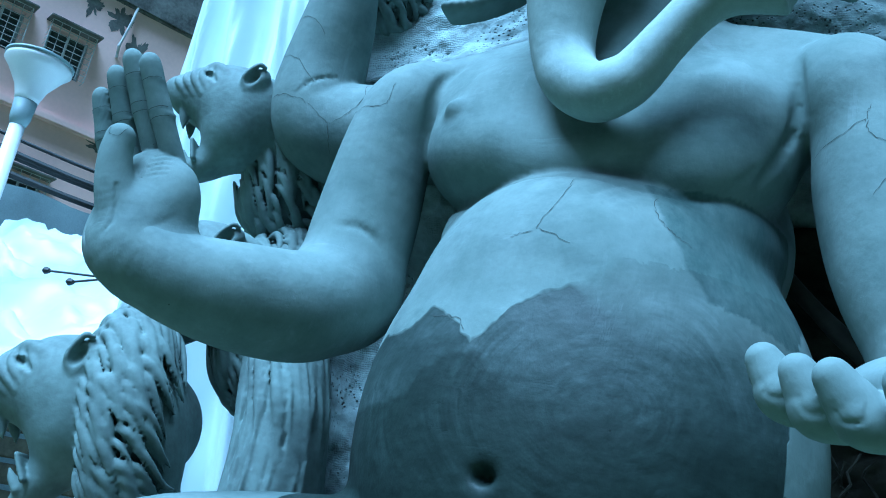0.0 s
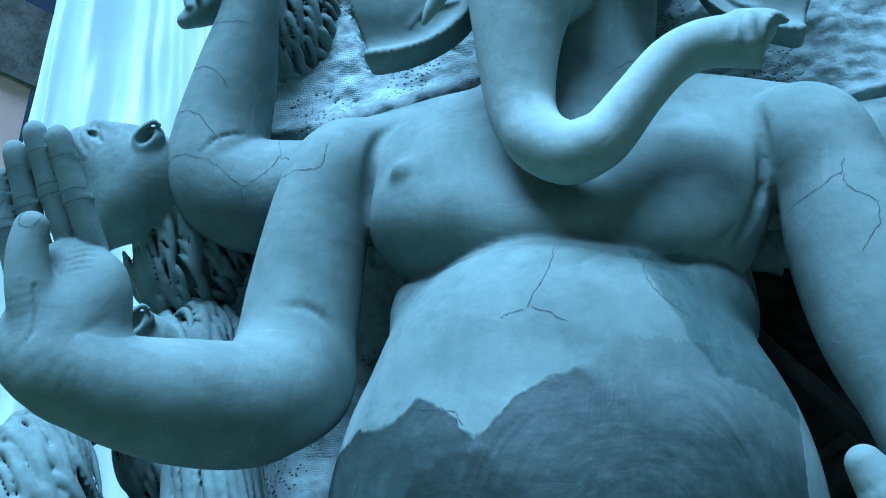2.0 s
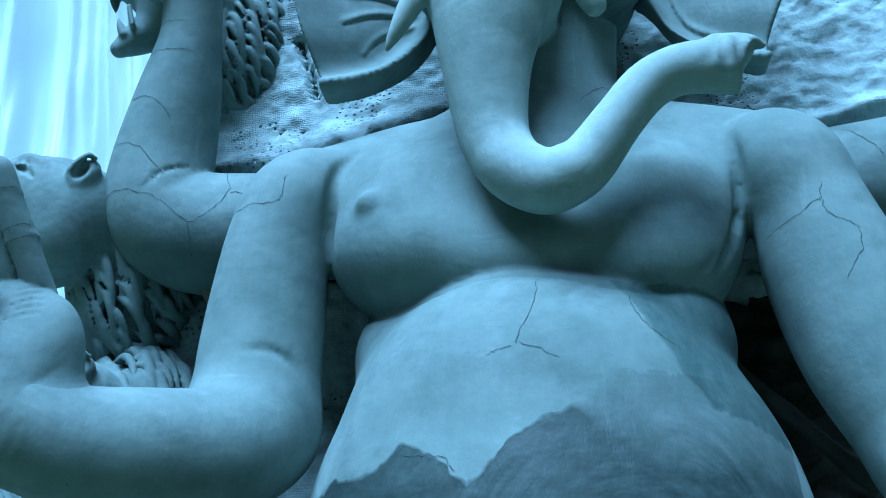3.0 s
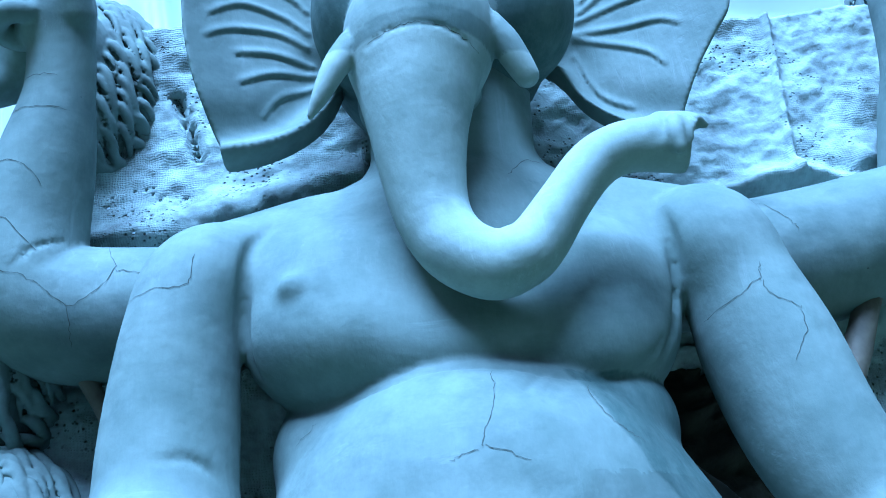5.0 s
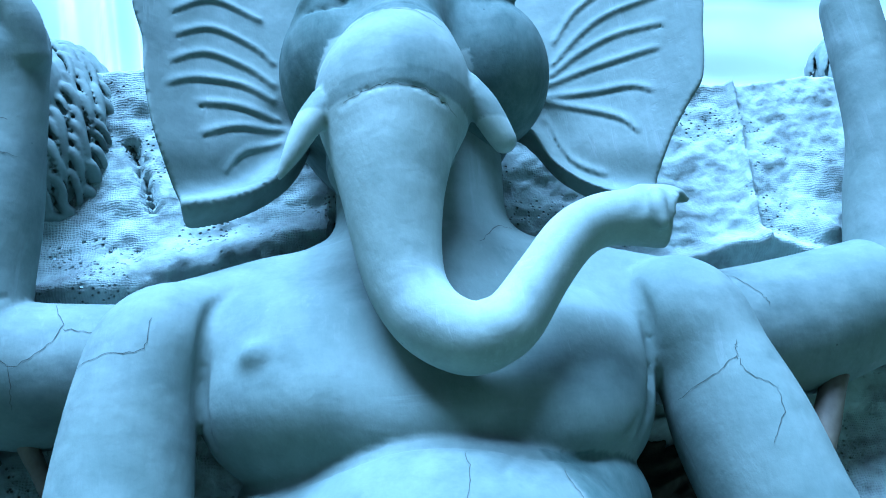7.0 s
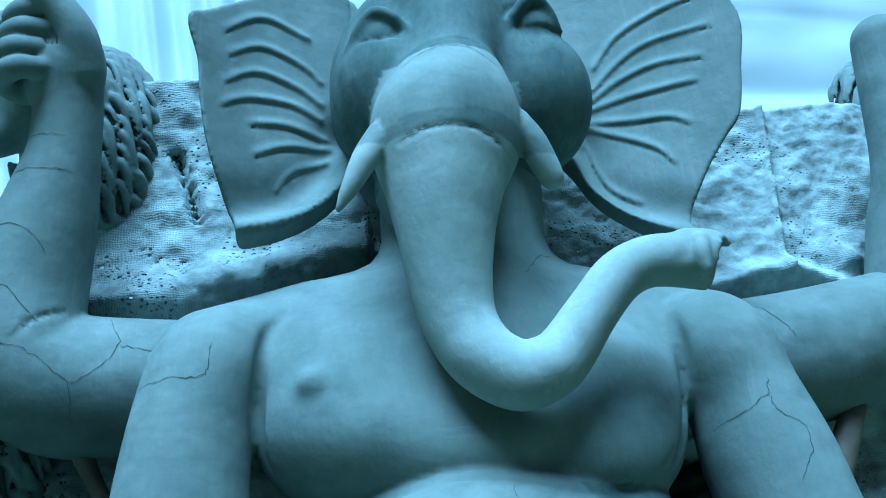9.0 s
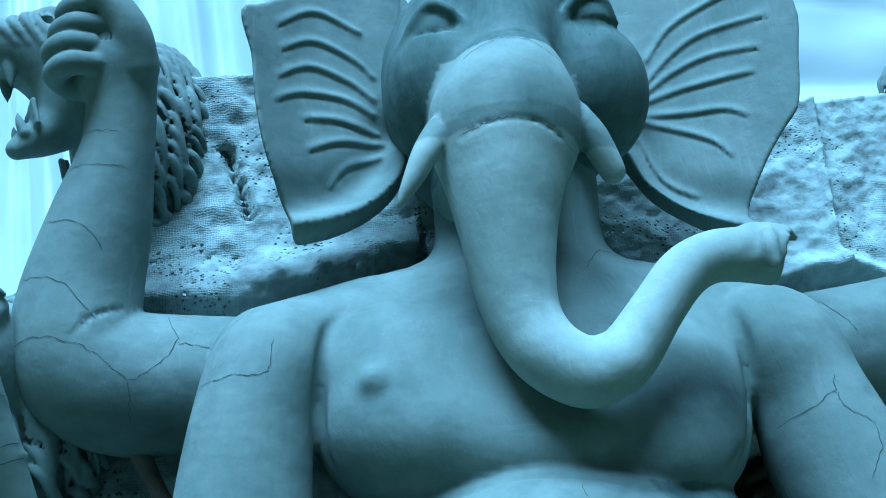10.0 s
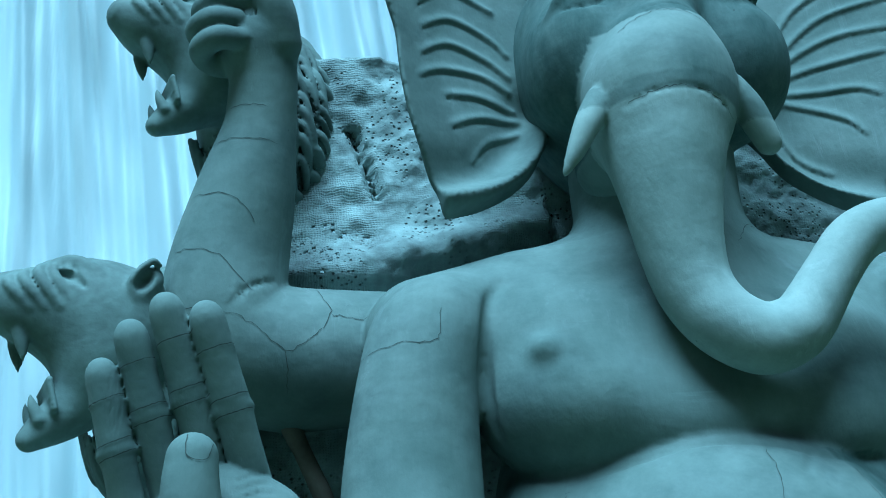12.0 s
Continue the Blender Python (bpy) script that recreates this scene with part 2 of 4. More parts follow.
def tube(bm, points, radii, sides=10):
    """A round bar along points."""
    points = [Vector(p) for p in points]
    rings = []
    for i, p in enumerate(points):
        d = (points[min(i + 1, len(points) - 1)] - points[max(i - 1, 0)]).normalized()
        q = d.to_track_quat("Z", "Y")
        r = radii[i] if isinstance(radii, (list, tuple)) else radii
        rings.append([bm.verts.new(p + q @ Vector((r * math.cos(a), r * math.sin(a), 0))) for a in (math.tau * k / sides for k in range(sides))])
    for a, c in zip(rings, rings[1:]):
        for k in range(sides):
            bm.faces.new((a[k], a[(k + 1) % sides], c[(k + 1) % sides], c[k]))
    bm.faces.new(rings[0][::-1])
    bm.faces.new(rings[-1])
    return bm


def spline(points, n=8):
    """Catmull-Rom through rows of any width."""
    p = np.array(points, float)
    if len(p) < 3:
        return np.array([p[0] + (p[-1] - p[0]) * k / n for k in range(n + 1)])
    q = np.vstack([2 * p[0] - p[1], p, 2 * p[-1] - p[-2]])
    out = []
    for i in range(len(p) - 1):
        a, b, c, d = q[i:i + 4]
        for k in range(n):
            t = k / n
            out.append(0.5 * (2 * b + (c - a) * t + (2 * a - 5 * b + 4 * c - d) * t ** 2 + (3 * b - 3 * c + d - a) * t ** 3))
    return np.array(out + [p[-1]])


class Lump:
    """A block of clay as a distance field on a grid: forms are pressed together with a soft joint, or cut away."""

    def __init__(self, lo, hi, h):
        self.lo, self.h = np.array(lo, float), h
        self.n = np.ceil((np.array(hi) - self.lo) / h).astype(int) + 1
        self.v = np.full(self.n, 1.0, np.float32)

    def twin(self):
        """An empty block of the same size."""
        t = Lump(self.lo, self.lo, self.h)
        t.n, t.v = self.n, np.full(self.n, 1.0, np.float32)
        return t

    def part_of(self, lo, hi):
        a = np.clip(np.floor((np.array(lo) - self.lo) / self.h).astype(int), 0, self.n - 1)
        b = np.clip(np.ceil((np.array(hi) - self.lo) / self.h).astype(int) + 1, 1, self.n)
        ax = [(self.lo[i] + self.h * np.arange(a[i], b[i])).astype(np.float32) for i in range(3)]
        return tuple(slice(a[i], b[i]) for i in range(3)), np.ix_(*ax)

    def put(self, s, d, k, cut=False):
        a = self.v[s]
        if a.size == 0:
            return
        if cut:
            a, d = -a, d
        if k > 0:
            t = np.clip(0.5 + 0.5 * (a - d) / k, 0, 1)
            r = a + (d - a) * t - k * t * (1 - t)
        else:
            r = np.minimum(a, d)
        self.v[s] = -r if cut else r

    def ball(self, c, r, k=0.05, turn=(0, 0, 0), cut=False):
        """An ellipsoid; turn in degrees."""
        r = np.array(r if isinstance(r, (list, tuple)) else (r,) * 3, float)
        m = max(r) + k + 2 * self.h
        s, (x, y, z) = self.part_of(np.array(c) - m, np.array(c) + m)
        x, y, z = x - c[0], y - c[1], z - c[2]
        if any(turn):
            q = np.array(Euler([radians(t) for t in turn]).to_matrix()).T
            x, y, z = [q[i, 0] * x + q[i, 1] * y + q[i, 2] * z for i in range(3)]
        k0 = np.sqrt((x / r[0]) ** 2 + (y / r[1]) ** 2 + (z / r[2]) ** 2)
        k1 = np.sqrt((x / r[0] ** 2) ** 2 + (y / r[1] ** 2) ** 2 + (z / r[2] ** 2) ** 2) + 1e-6
        self.put(s, (k0 * (k0 - 1) / k1).astype(np.float32), k, cut)
        return self

    def limb(self, points, k=0.04, n=6, cut=False):
        """A round form along rows of x, y, z, radius."""
        p = spline(points, n)
        m = p[:, 3:].max() + k + 2 * self.h
        s, (x, y, z) = self.part_of(p[:, :3].min(0) - m, p[:, :3].max(0) + m)
        d = None
        for a, b in zip(p, p[1:]):
            e = b[:3] - a[:3]
            t = np.clip(((x - a[0]) * e[0] + (y - a[1]) * e[1] + (z - a[2]) * e[2]) / (e @ e + 1e-9), 0, 1)
            q = np.sqrt((x - a[0] - t * e[0]) ** 2 + (y - a[1] - t * e[1]) ** 2 + (z - a[2] - t * e[2]) ** 2) - (a[3] + t * (b[3] - a[3]))
            d = q if d is None else np.minimum(d, q)
        self.put(s, d.astype(np.float32), k, cut)
        return self

    def leaf(self, outline, mid, thick, k=0.02):
        """A sheet with an outline in x and z; mid(x, z) gives its depth y, thick(x, z) its half thickness."""
        o = np.array(outline, float)
        lo, hi = o.min(0) - 0.05, o.max(0) + 0.05
        s, (x, y, z) = self.part_of((lo[0], -9, lo[1]), (hi[0], 9, hi[1]))
        x2, z2 = x[:, 0, :], z[0, 0, :][None]
        x2 = x[:, :, 0] + 0 * z2
        z2 = z2 + 0 * x2
        d2, inside = np.full(x2.shape, 1e9), np.zeros(x2.shape, bool)
        for a, b in zip(o, np.roll(o, -1, 0)):
            e = b - a
            t = np.clip(((x2 - a[0]) * e[0] + (z2 - a[1]) * e[1]) / (e @ e + 1e-12), 0, 1)
            d2 = np.minimum(d2, (x2 - a[0] - t * e[0]) ** 2 + (z2 - a[1] - t * e[1]) ** 2)
            hit = ((a[1] > z2) != (b[1] > z2)) & (x2 < (b[0] - a[0]) * (z2 - a[1]) / (b[1] - a[1] + 1e-12) + a[0])
            inside ^= hit
        d2 = np.where(inside, -1, 1) * np.sqrt(d2)
        q = np.abs(y - mid(x2, z2)[:, None, :]) - thick(x2, z2)[:, None, :]
        e = d2[:, None, :] + 0 * q
        kk = 0.010
        t = np.clip(0.5 + 0.5 * (e - q) / kk, 0, 1)
        d = q + (e - q) * t + kk * t * (1 - t)
        self.put(s, d.astype(np.float32), k)
        return self

    def depth(self, x, z):
        """The y of the front surface at x, z; None where there is none."""
        i, l = (int(round((v - self.lo[a]) / self.h)) for v, a in ((x, 0), (z, 2)))
        if not (0 <= i < self.n[0] and 0 <= l < self.n[2]):
            return None
        c = self.v[i, :, l]
        j = int(np.argmax(c < 0))
        if c[j] >= 0 or j == 0:
            return None
        return self.lo[1] + self.h * (j - 1 + c[j - 1] / (c[j - 1] - c[j]))

    def score(self, line, r, k=0.004, sink=0.0, n=8, ridge=None):
        """A groove drawn on the front surface through rows of x, z; ridge: a soft swelling set off from it by x, z."""
        p = spline(line, n)
        run = []
        for i, (x, z) in enumerate(p):
            y = self.depth(x, z)
            if y is not None:
                run.append((x, y + sink, z, r * (0.35 + 0.65 * math.sin(math.pi * (0.06 + 0.88 * i / (len(p) - 1))))))
        for _ in range(6):
            run = [(q[0], (run[max(i - 1, 0)][1] + q[1] + run[min(i + 1, len(run) - 1)][1]) / 3, q[2], q[3]) for i, q in enumerate(run)]
        if len(run) > 2:
            if ridge:
                self.limb([(x + ridge[0], y + 0.75 * ridge[2], z + ridge[1], ridge[2] * q / r) for x, y, z, q in run], 0.02, 1)
            self.limb(run, k, 1, cut=True)
        return self

    def skin(self):
        """The surface as vertices and quads."""
        v, n = self.v, self.n
        sg = v < 0
        c = [sg[i:n[0] - 1 + i, j:n[1] - 1 + j, l:n[2] - 1 + l] for i in (0, 1) for j in (0, 1) for l in (0, 1)]
        tot = sum(k.astype(np.int8) for k in c)
        act = (tot > 0) & (tot < 8)
        idx = np.argwhere(act)
        ids = np.full(act.shape, -1, np.int32)
        ids[act] = np.arange(len(idx))
        offs = np.array([(i, j, l) for i in (0, 1) for j in (0, 1) for l in (0, 1)])
        val = np.stack([v[tuple((idx + o).T)] for o in offs], 1)
        acc, cnt = np.zeros((len(idx), 3)), np.zeros(len(idx))
        for a in range(8):
            for b in range(a + 1, 8):
                if np.abs(offs[a] - offs[b]).sum() == 1:
                    w = (val[:, a] < 0) != (val[:, b] < 0)
                    t = val[w, a] / (val[w, a] - val[w, b])
                    acc[w] += offs[a] + t[:, None] * (offs[b] - offs[a])
                    cnt[w] += 1
        pts = self.lo + self.h * (idx + acc / cnt[:, None])
        faces = []
        for ax in range(3):
            u, w = (ax + 1) % 3, (ax + 2) % 3
            sl0, sl1 = [slice(None)] * 3, [slice(None)] * 3
            sl0[ax], sl1[ax] = slice(0, -1), slice(1, None)
            ed = sg[tuple(sl0)] != sg[tuple(sl1)]
            e = np.argwhere(ed)
            e = e[(e[:, u] > 0) & (e[:, w] > 0) & (e[:, u] < n[u] - 1) & (e[:, w] < n[w] - 1)]
            du, dw = np.eye(3, dtype=int)[u], np.eye(3, dtype=int)[w]
            q = np.stack([ids[tuple((e - k).T)] for k in (du + dw, dw, 0 * du, du)], 1)
            flip = ~sg[tuple(e.T)]
            q[flip] = q[flip][:, ::-1]
            faces.append(q)
        return pts, np.vstack(faces)


def cast(name, lumps, mats, extra=()):
    """One mesh out of several lumps."""
    vs, fs, at, which = [], [], 0, []
    for l in lumps:
        p, q = l.skin()
        vs.append(p)
        which += [len(vs) - 1] * len(p)
        fs.append(q + at)
        at += len(p)
    vs, fs = np.vstack(vs), np.vstack(fs)
    me = bpy.data.meshes.new(name)
    me.vertices.add(len(vs))
    me.vertices.foreach_set("co", vs.astype(np.float32).ravel())
    me.loops.add(len(fs) * 4)
    me.loops.foreach_set("vertex_index", fs.astype(np.int32).ravel())
    me.polygons.add(len(fs))
    me.polygons.foreach_set("loop_start", np.arange(0, len(fs) * 4, 4, dtype=np.int32))
    me.update(calc_edges=True)
    me.polygons.foreach_set("use_smooth", np.ones(len(fs), bool))
    me.validate()
    for m in mats:
        me.materials.append(m)
    return new(name, me), vs, np.array(which)


def sheet(name, mat, nx, nz, place, thick=0.0):
    """A draped surface; place(u, v) gives the point for u, v from 0 to 1."""
    bm = bmesh.new()
    g = [[bm.verts.new(place(i / nx, j / nz)) for j in range(nz + 1)] for i in range(nx + 1)]
    for i in range(nx):
        for j in range(nz):
            bm.faces.new((g[i][j], g[i + 1][j], g[i + 1][j + 1], g[i][j + 1]))
    ob = part(name, bm, mat, smooth=True)
    if thick:
        so = ob.modifiers.new("thickness", "SOLIDIFY")
        so.thickness = thick
    return ob


# ---- ground, and two unseen walls added to block low light ----
bm = bmesh.new()
bmesh.ops.create_grid(bm, x_segments=40, y_segments=40, size=400)
tagged(part("ground", bm, EARTH), "packed earth yard out of view, tinted olive for its bounce", "ground", kind="structure")
# walls out of view that hold back horizon light, so undersides stay dark
tagged(part("blocker_south", box(bmesh.new(), (-9, -8.3, 0), (9, -8, 5.5)), BLOCKER), "unseen wall added to block low light", "wall", kind="structure")
tagged(part("blocker_east", box(bmesh.new(), (6, -7.99, 0), (6.3, 9, 5.5)), BLOCKER), "unseen wall added to block low light", "wall", kind="structure")
bm = box(bmesh.new(), (-1.7, -0.1, 0), (1.7, 1.1, 1.2), 0.02)
tagged(part("platform", bm, WOOD), "rough wooden platform under the clay figure", "platform", kind="structure")
# ---- the seated elephant-headed figure ----
def figure():
    b = Lump((-1.22, -0.40, 1.22), (1.25, 0.80, 3.30), 0.0092)
    # belly, waist, back and crossed legs
    b.ball((-0.002, 0.42, 1.86), (0.512, 0.437, 0.62), 0.0)
    b.ball((-0.022, 0.42, 2.185), (0.395, 0.385, 0.33), 0.04)
    b.ball((-0.26, 0.45, 2.33), (0.165, 0.20, 0.16), 0.03)
    b.ball((0.225, 0.42, 2.34), (0.160, 0.21, 0.15), 0.02)
    b.ball((0.0, 0.54, 2.40), (0.40, 0.26, 0.34), 0.06)
    for s in (-1, 1):
        b.limb([(s * 0.30, 0.45, 1.50, 0.22), (s * 0.58, 0.12, 1.45, 0.21), (s * 0.72, -0.02, 1.42, 0.17), (s * 0.30, -0.16, 1.36, 0.13)], 0.05)
    # chest
    chest = b.twin()
    chest.ball((-0.20, 0.40, 2.62), (0.255, 0.195, 0.215), 0.0, (0, 8, 0))
    chest.ball((0.165, 0.40, 2.62), (0.245, 0.195, 0.215), 0.12, (0, -8, 0))
    chest.ball((-0.02, 0.37, 2.60), (0.30, 0.165, 0.175), 0.10)
    chest.ball((-0.02, 0.48, 2.72), (0.42, 0.16, 0.16), 0.10)
    chest.ball((-0.300, 0.36, 2.60), (0.167, 0.155, 0.175), 0.05)
    chest.ball((0.250, 0.36, 2.60), (0.167, 0.155, 0.175), 0.05)
    chest.ball((-0.25, 0.345, 2.52), (0.205, 0.178, 0.128), 0.06, (0, 6, 0))
    chest.ball((0.19, 0.345, 2.498), (0.195, 0.178, 0.145), 0.06, (0, -6, 0))
    chest.ball((-0.03, 0.335, 2.482), (0.23, 0.172, 0.106), 0.07)
    chest.ball((-0.366, 0.206, 2.612), (0.018, 0.018, 0.018), 0.035)
    # shoulders and neck
    chest.limb([(-0.55, 0.41, 2.70, 0.13), (-0.30, 0.46, 2.80, 0.12), (-0.02, 0.47, 2.83, 0.15), (0.29, 0.46, 2.825, 0.12), (0.505, 0.41, 2.735, 0.135)], 0.10)
    chest.limb([(-0.02, 0.46, 2.76, 0.24), (-0.01, 0.45, 2.93, 0.19), (0.0, 0.45, 3.28, 0.195)], 0.07)
    b.put((slice(None),) * 3, chest.v, 0.008)
    # raised front arm
    arm = b.twin()
    arm.limb([(-0.46, 0.39, 2.73, 0.10), (-0.545, 0.345, 2.685, 0.118), (-0.585, 0.33, 2.58, 0.116), (-0.605, 0.33, 2.36, 0.130), (-0.605, 0.30, 2.16, 0.130)], 0.0, 8)
    arm.limb([(-0.605, 0.31, 2.17, 0.128), (-0.640, 0.19, 2.09, 0.130), (-0.715, 0.05, 2.06, 0.122), (-0.80, -0.05, 2.06, 0.104), (-0.885, -0.12, 2.085, 0.090)], 0.045, 8)
    # lowered front arm
    arm.limb([(0.44, 0.38, 2.75, 0.10), (0.505, 0.34, 2.715, 0.125), (0.548, 0.33, 2.60, 0.122), (0.578, 0.32, 2.46, 0.137), (0.62, 0.30, 2.28, 0.132), (0.70, 0.27, 2.08, 0.115)], 0.0, 8)
    arm.limb([(0.70, 0.27, 2.08, 0.115), (0.73, 0.10, 1.98, 0.105), (0.72, -0.10, 1.93, 0.085), (0.69, -0.22, 1.915, 0.065)], 0.04, 8)
    # rear arms
    arm.limb([(-0.42, 0.52, 2.72, 0.13), (-0.58, 0.54, 2.714, 0.136), (-0.70, 0.548, 2.712, 0.142)], 0.02, 8)
    arm.limb([(0.42, 0.52, 2.72, 0.13), (0.66, 0.545, 2.748, 0.150), (0.86, 0.555, 2.770, 0.164), (1.06, 0.53, 2.82, 0.15)], 0.03, 8)
    b.put((slice(None),) * 3, arm.v, 0.010)
    # grooves pressed between chest and arms, and round the lower edge of the chest
    b.score([(-0.415, 2.785), (-0.447, 2.725), (-0.462, 2.634), (-0.458, 2.526), (-0.433, 2.45)], 0.013, 0.016)
    b.score([(0.395, 2.775), (0.405, 2.675), (0.394, 2.579), (0.372, 2.51), (0.340, 2.45)], 0.013, 0.016)
    b.score([(0.398, 2.60), (0.390, 2.57), (0.378, 2.55)], 0.012, 0.004)
    b.score([(-0.43, 2.46), (-0.39, 2.413), (-0.322, 2.385), (-0.223, 2.397), (-0.121, 2.42), (-0.009, 2.413), (0.091, 2.394), (0.195, 2.391), (0.273, 2.413), (0.334, 2.475)], 0.008, 0.006)
    b.score([(-0.60, 2.295), (-0.56, 2.30), (-0.52, 2.285), (-0.49, 2.25)], 0.006, 0.010)
    for x, z, d in ((0.08, 2.40, 0.05), (0.105, 2.39, 0.045), (0.13, 2.385, 0.04)):
        b.score([(x, z), (x - 0.4 * d, z - 0.5 * d), (x - 0.9 * d, z - d)], 0.005, 0.012)
    fore = Lump((-1.22, 0.2, 2.5), (-0.48, 0.78, 3.40), 0.008)
    fore.limb([(-0.60, 0.542, 2.713, 0.1375), (-0.72, 0.549, 2.711, 0.146), (-0.84, 0.548, 2.712, 0.153), (-0.925, 0.528, 2.735, 0.146), (-0.958, 0.508, 2.80, 0.134), (-0.955, 0.50, 2.90, 0.126), (-0.925, 0.47, 3.05, 0.108), (-0.895, 0.43, 3.20, 0.080), (-0.889, 0.40, 3.31, 0.0750), (-0.90, 0.38, 3.37, 0.074)], 0.0, 8)
    fore.score([(-0.952, 2.752), (-0.936, 2.776), (-0.898, 2.813), (-0.842, 2.844)], 0.0055, 0.002)
    fore_r = Lump((0.70, 0.2, 2.5), (1.30, 0.75, 3.80), 0.012)
    fore_r.limb([(1.08, 0.51, 2.80, 0.128), (1.15, 0.50, 2.90, 0.128), (1.165, 0.47, 3.08, 0.108), (1.17, 0.43, 3.25, 0.085), (1.17, 0.40, 3.6, 0.075)], 0.0, 8)
    # folds: elbow, armpits, navel
    b.ball((-0.062, -0.02, 1.745), (0.026, 0.05, 0.018), 0.02, cut=True)

    # head, trunk and tusks
    h = Lump((-0.46, -0.16, 2.44), (0.52, 0.80, 3.95), 0.0072)
    h.ball((-0.02, 0.46, 3.40), (0.29, 0.30, 0.34), 0.0)
    h.ball((-0.19, 0.30, 3.30), (0.125, 0.16, 0.17), 0.05)
    h.ball((0.15, 0.30, 3.30), (0.135, 0.16, 0.17), 0.05)
    h.limb([(-0.04, 0.30, 3.62, 0.15), (-0.045, 0.215, 3.45, 0.103), (-0.062, 0.170, 3.30, 0.096), (-0.075, 0.150, 3.20, 0.130), (-0.088, 0.150, 3.12, 0.157), (-0.10, 0.150, 3.06, 0.126)], 0.035, 8)
    h.limb([(-0.10, 0.14, 3.12, 0.128), (-0.103, 0.130, 3.01, 0.121), (-0.107, 0.125, 2.90, 0.098), (-0.104, 0.13, 2.79, 0.081), (-0.090, 0.13, 2.70, 0.071),
            (-0.055, 0.115, 2.630, 0.067), (0.004, 0.10, 2.590, 0.065), (0.052, 0.09, 2.598, 0.061), (0.090, 0.088, 2.625, 0.056),
            (0.150, 0.08, 2.703, 0.050), (0.205, 0.075, 2.768, 0.050), (0.255, 0.070, 2.798, 0.050), (0.31, 0.066, 2.806, 0.052), (0.40, 0.063, 2.800, 0.056)], 0.03, 8)
    # open end of the trunk: hollowed, with a pointed upper lip and a fold behind it
    h.ball((0.478, 0.055, 2.772), (0.093, 0.15, 0.088), 0.004, cut=True)
    h.limb([(0.345, 0.045, 2.842, 0.020), (0.398, 0.048, 2.846, 0.015), (0.436, 0.052, 2.833, 0.006)], 0.016)
    h.ball((0.398, 0.055, 2.806), (0.032, 0.030, 0.022), 0.004, cut=True)
    h.limb([(0.352, 0.012, 2.842, 0.004), (0.338, 0.006, 2.815, 0.008), (0.325, 0.006, 2.785, 0.005)], 0.014, cut=True)
    h.limb([(0.362, 0.016, 2.830, 0.012), (0.356, 0.006, 2.800, 0.014), (0.360, 0.010, 2.765, 0.012)], 0.016)
    # tusks, the second one broken off short
    h.limb([(-0.228, 0.110, 3.088, 0.031), (-0.262, 0.098, 3.030, 0.027), (-0.294, 0.102, 2.965, 0.018), (-0.318, 0.110, 2.920, 0.006)], 0.003)
    h.limb([(0.052, 0.110, 3.130, 0.030), (0.082, 0.116, 3.088, 0.032), (0.108, 0.126, 3.042, 0.029), (0.122, 0.134, 3.018, 0.026)], 0.003)
    h.ball((0.158, 0.150, 2.965), (0.060, 0.09, 0.030), 0.003, (0, -52, 0), cut=True)
    # patched collar of clay round the root of the trunk
    h.score([(-0.215, 3.035), (-0.15, 3.052), (-0.10, 3.056), (-0.05, 3.050), (0.018, 3.028)], 0.0045, 0.003)
    h.score([(-0.17, 3.252), (-0.12, 3.286), (-0.07, 3.296), (-0.02, 3.288), (0.03, 3.256)], 0.0045, 0.003)
    # lower jaw
    h.ball((-0.08, 0.32, 3.08), (0.14, 0.14, 0.10), 0.05)
    # eyes under heavy lids
    for cx, cz in ((-0.211, 3.372), (0.143, 3.428)):
        h.ball((cx, 0.120, cz + 0.018), (0.058, 0.072, 0.034), 0.004, cut=True)
        h.ball((cx, 0.222, cz + 0.010), (0.058, 0.062, 0.064), 0.003)
        lid = ((-0.066, 0.184, -0.008, 0.008), (-0.050, 0.168, 0.024, 0.012), (-0.014, 0.156, 0.062, 0.015), (0.030, 0.160, 0.042, 0.012), (0.060, 0.176, 0.004, 0.008))
        h.limb([(cx + x, y + 0.35 * max(0, abs(cx + x + 0.03) - 0.16), cz + z, r) for x, y, z, r in lid], 0.014)
        h.score([(cx - 0.058, cz - 0.006), (cx - 0.02, cz - 0.012), (cx + 0.02, cz - 0.011), (cx + 0.060, cz - 0.004)], 0.006, 0.003)
        h.score([(cx - 0.075, cz + 0.014), (cx - 0.058, cz + 0.050), (cx - 0.012, cz + 0.090), (cx + 0.045, cz + 0.066)], 0.005, 0.008)
    # ears: broad sheets with pressed fan folds and a thick curled lower rim
    e = Lump((-0.72, 0.12, 2.88), (0.76, 0.62, 3.95), 0.0056)
    left = [(-0.24, 3.22), (-0.270, 3.14), (-0.305, 3.085), (-0.355, 3.038), (-0.415, 2.998), (-0.465, 2.972), (-0.508, 2.958), (-0.520, 3.01), (-0.545, 3.07), (-0.578, 3.17), (-0.597, 3.28),
            (-0.605, 3.38), (-0.628, 3.475), (-0.585, 3.52), (-0.50, 3.60), (-0.40, 3.66), (-0.24, 3.68), (-0.20, 3.45)]
    right = [(0.24, 3.24), (0.282, 3.18), (0.325, 3.105), (0.40, 3.035), (0.46, 2.99), (0.508, 2.968), (0.522, 3.05), (0.558, 3.14), (0.60, 3.21), (0.642, 3.275), (0.668, 3.40),
             (0.690, 3.56), (0.60, 3.68), (0.45, 3.74), (0.26, 3.72), (0.20, 3.45)]
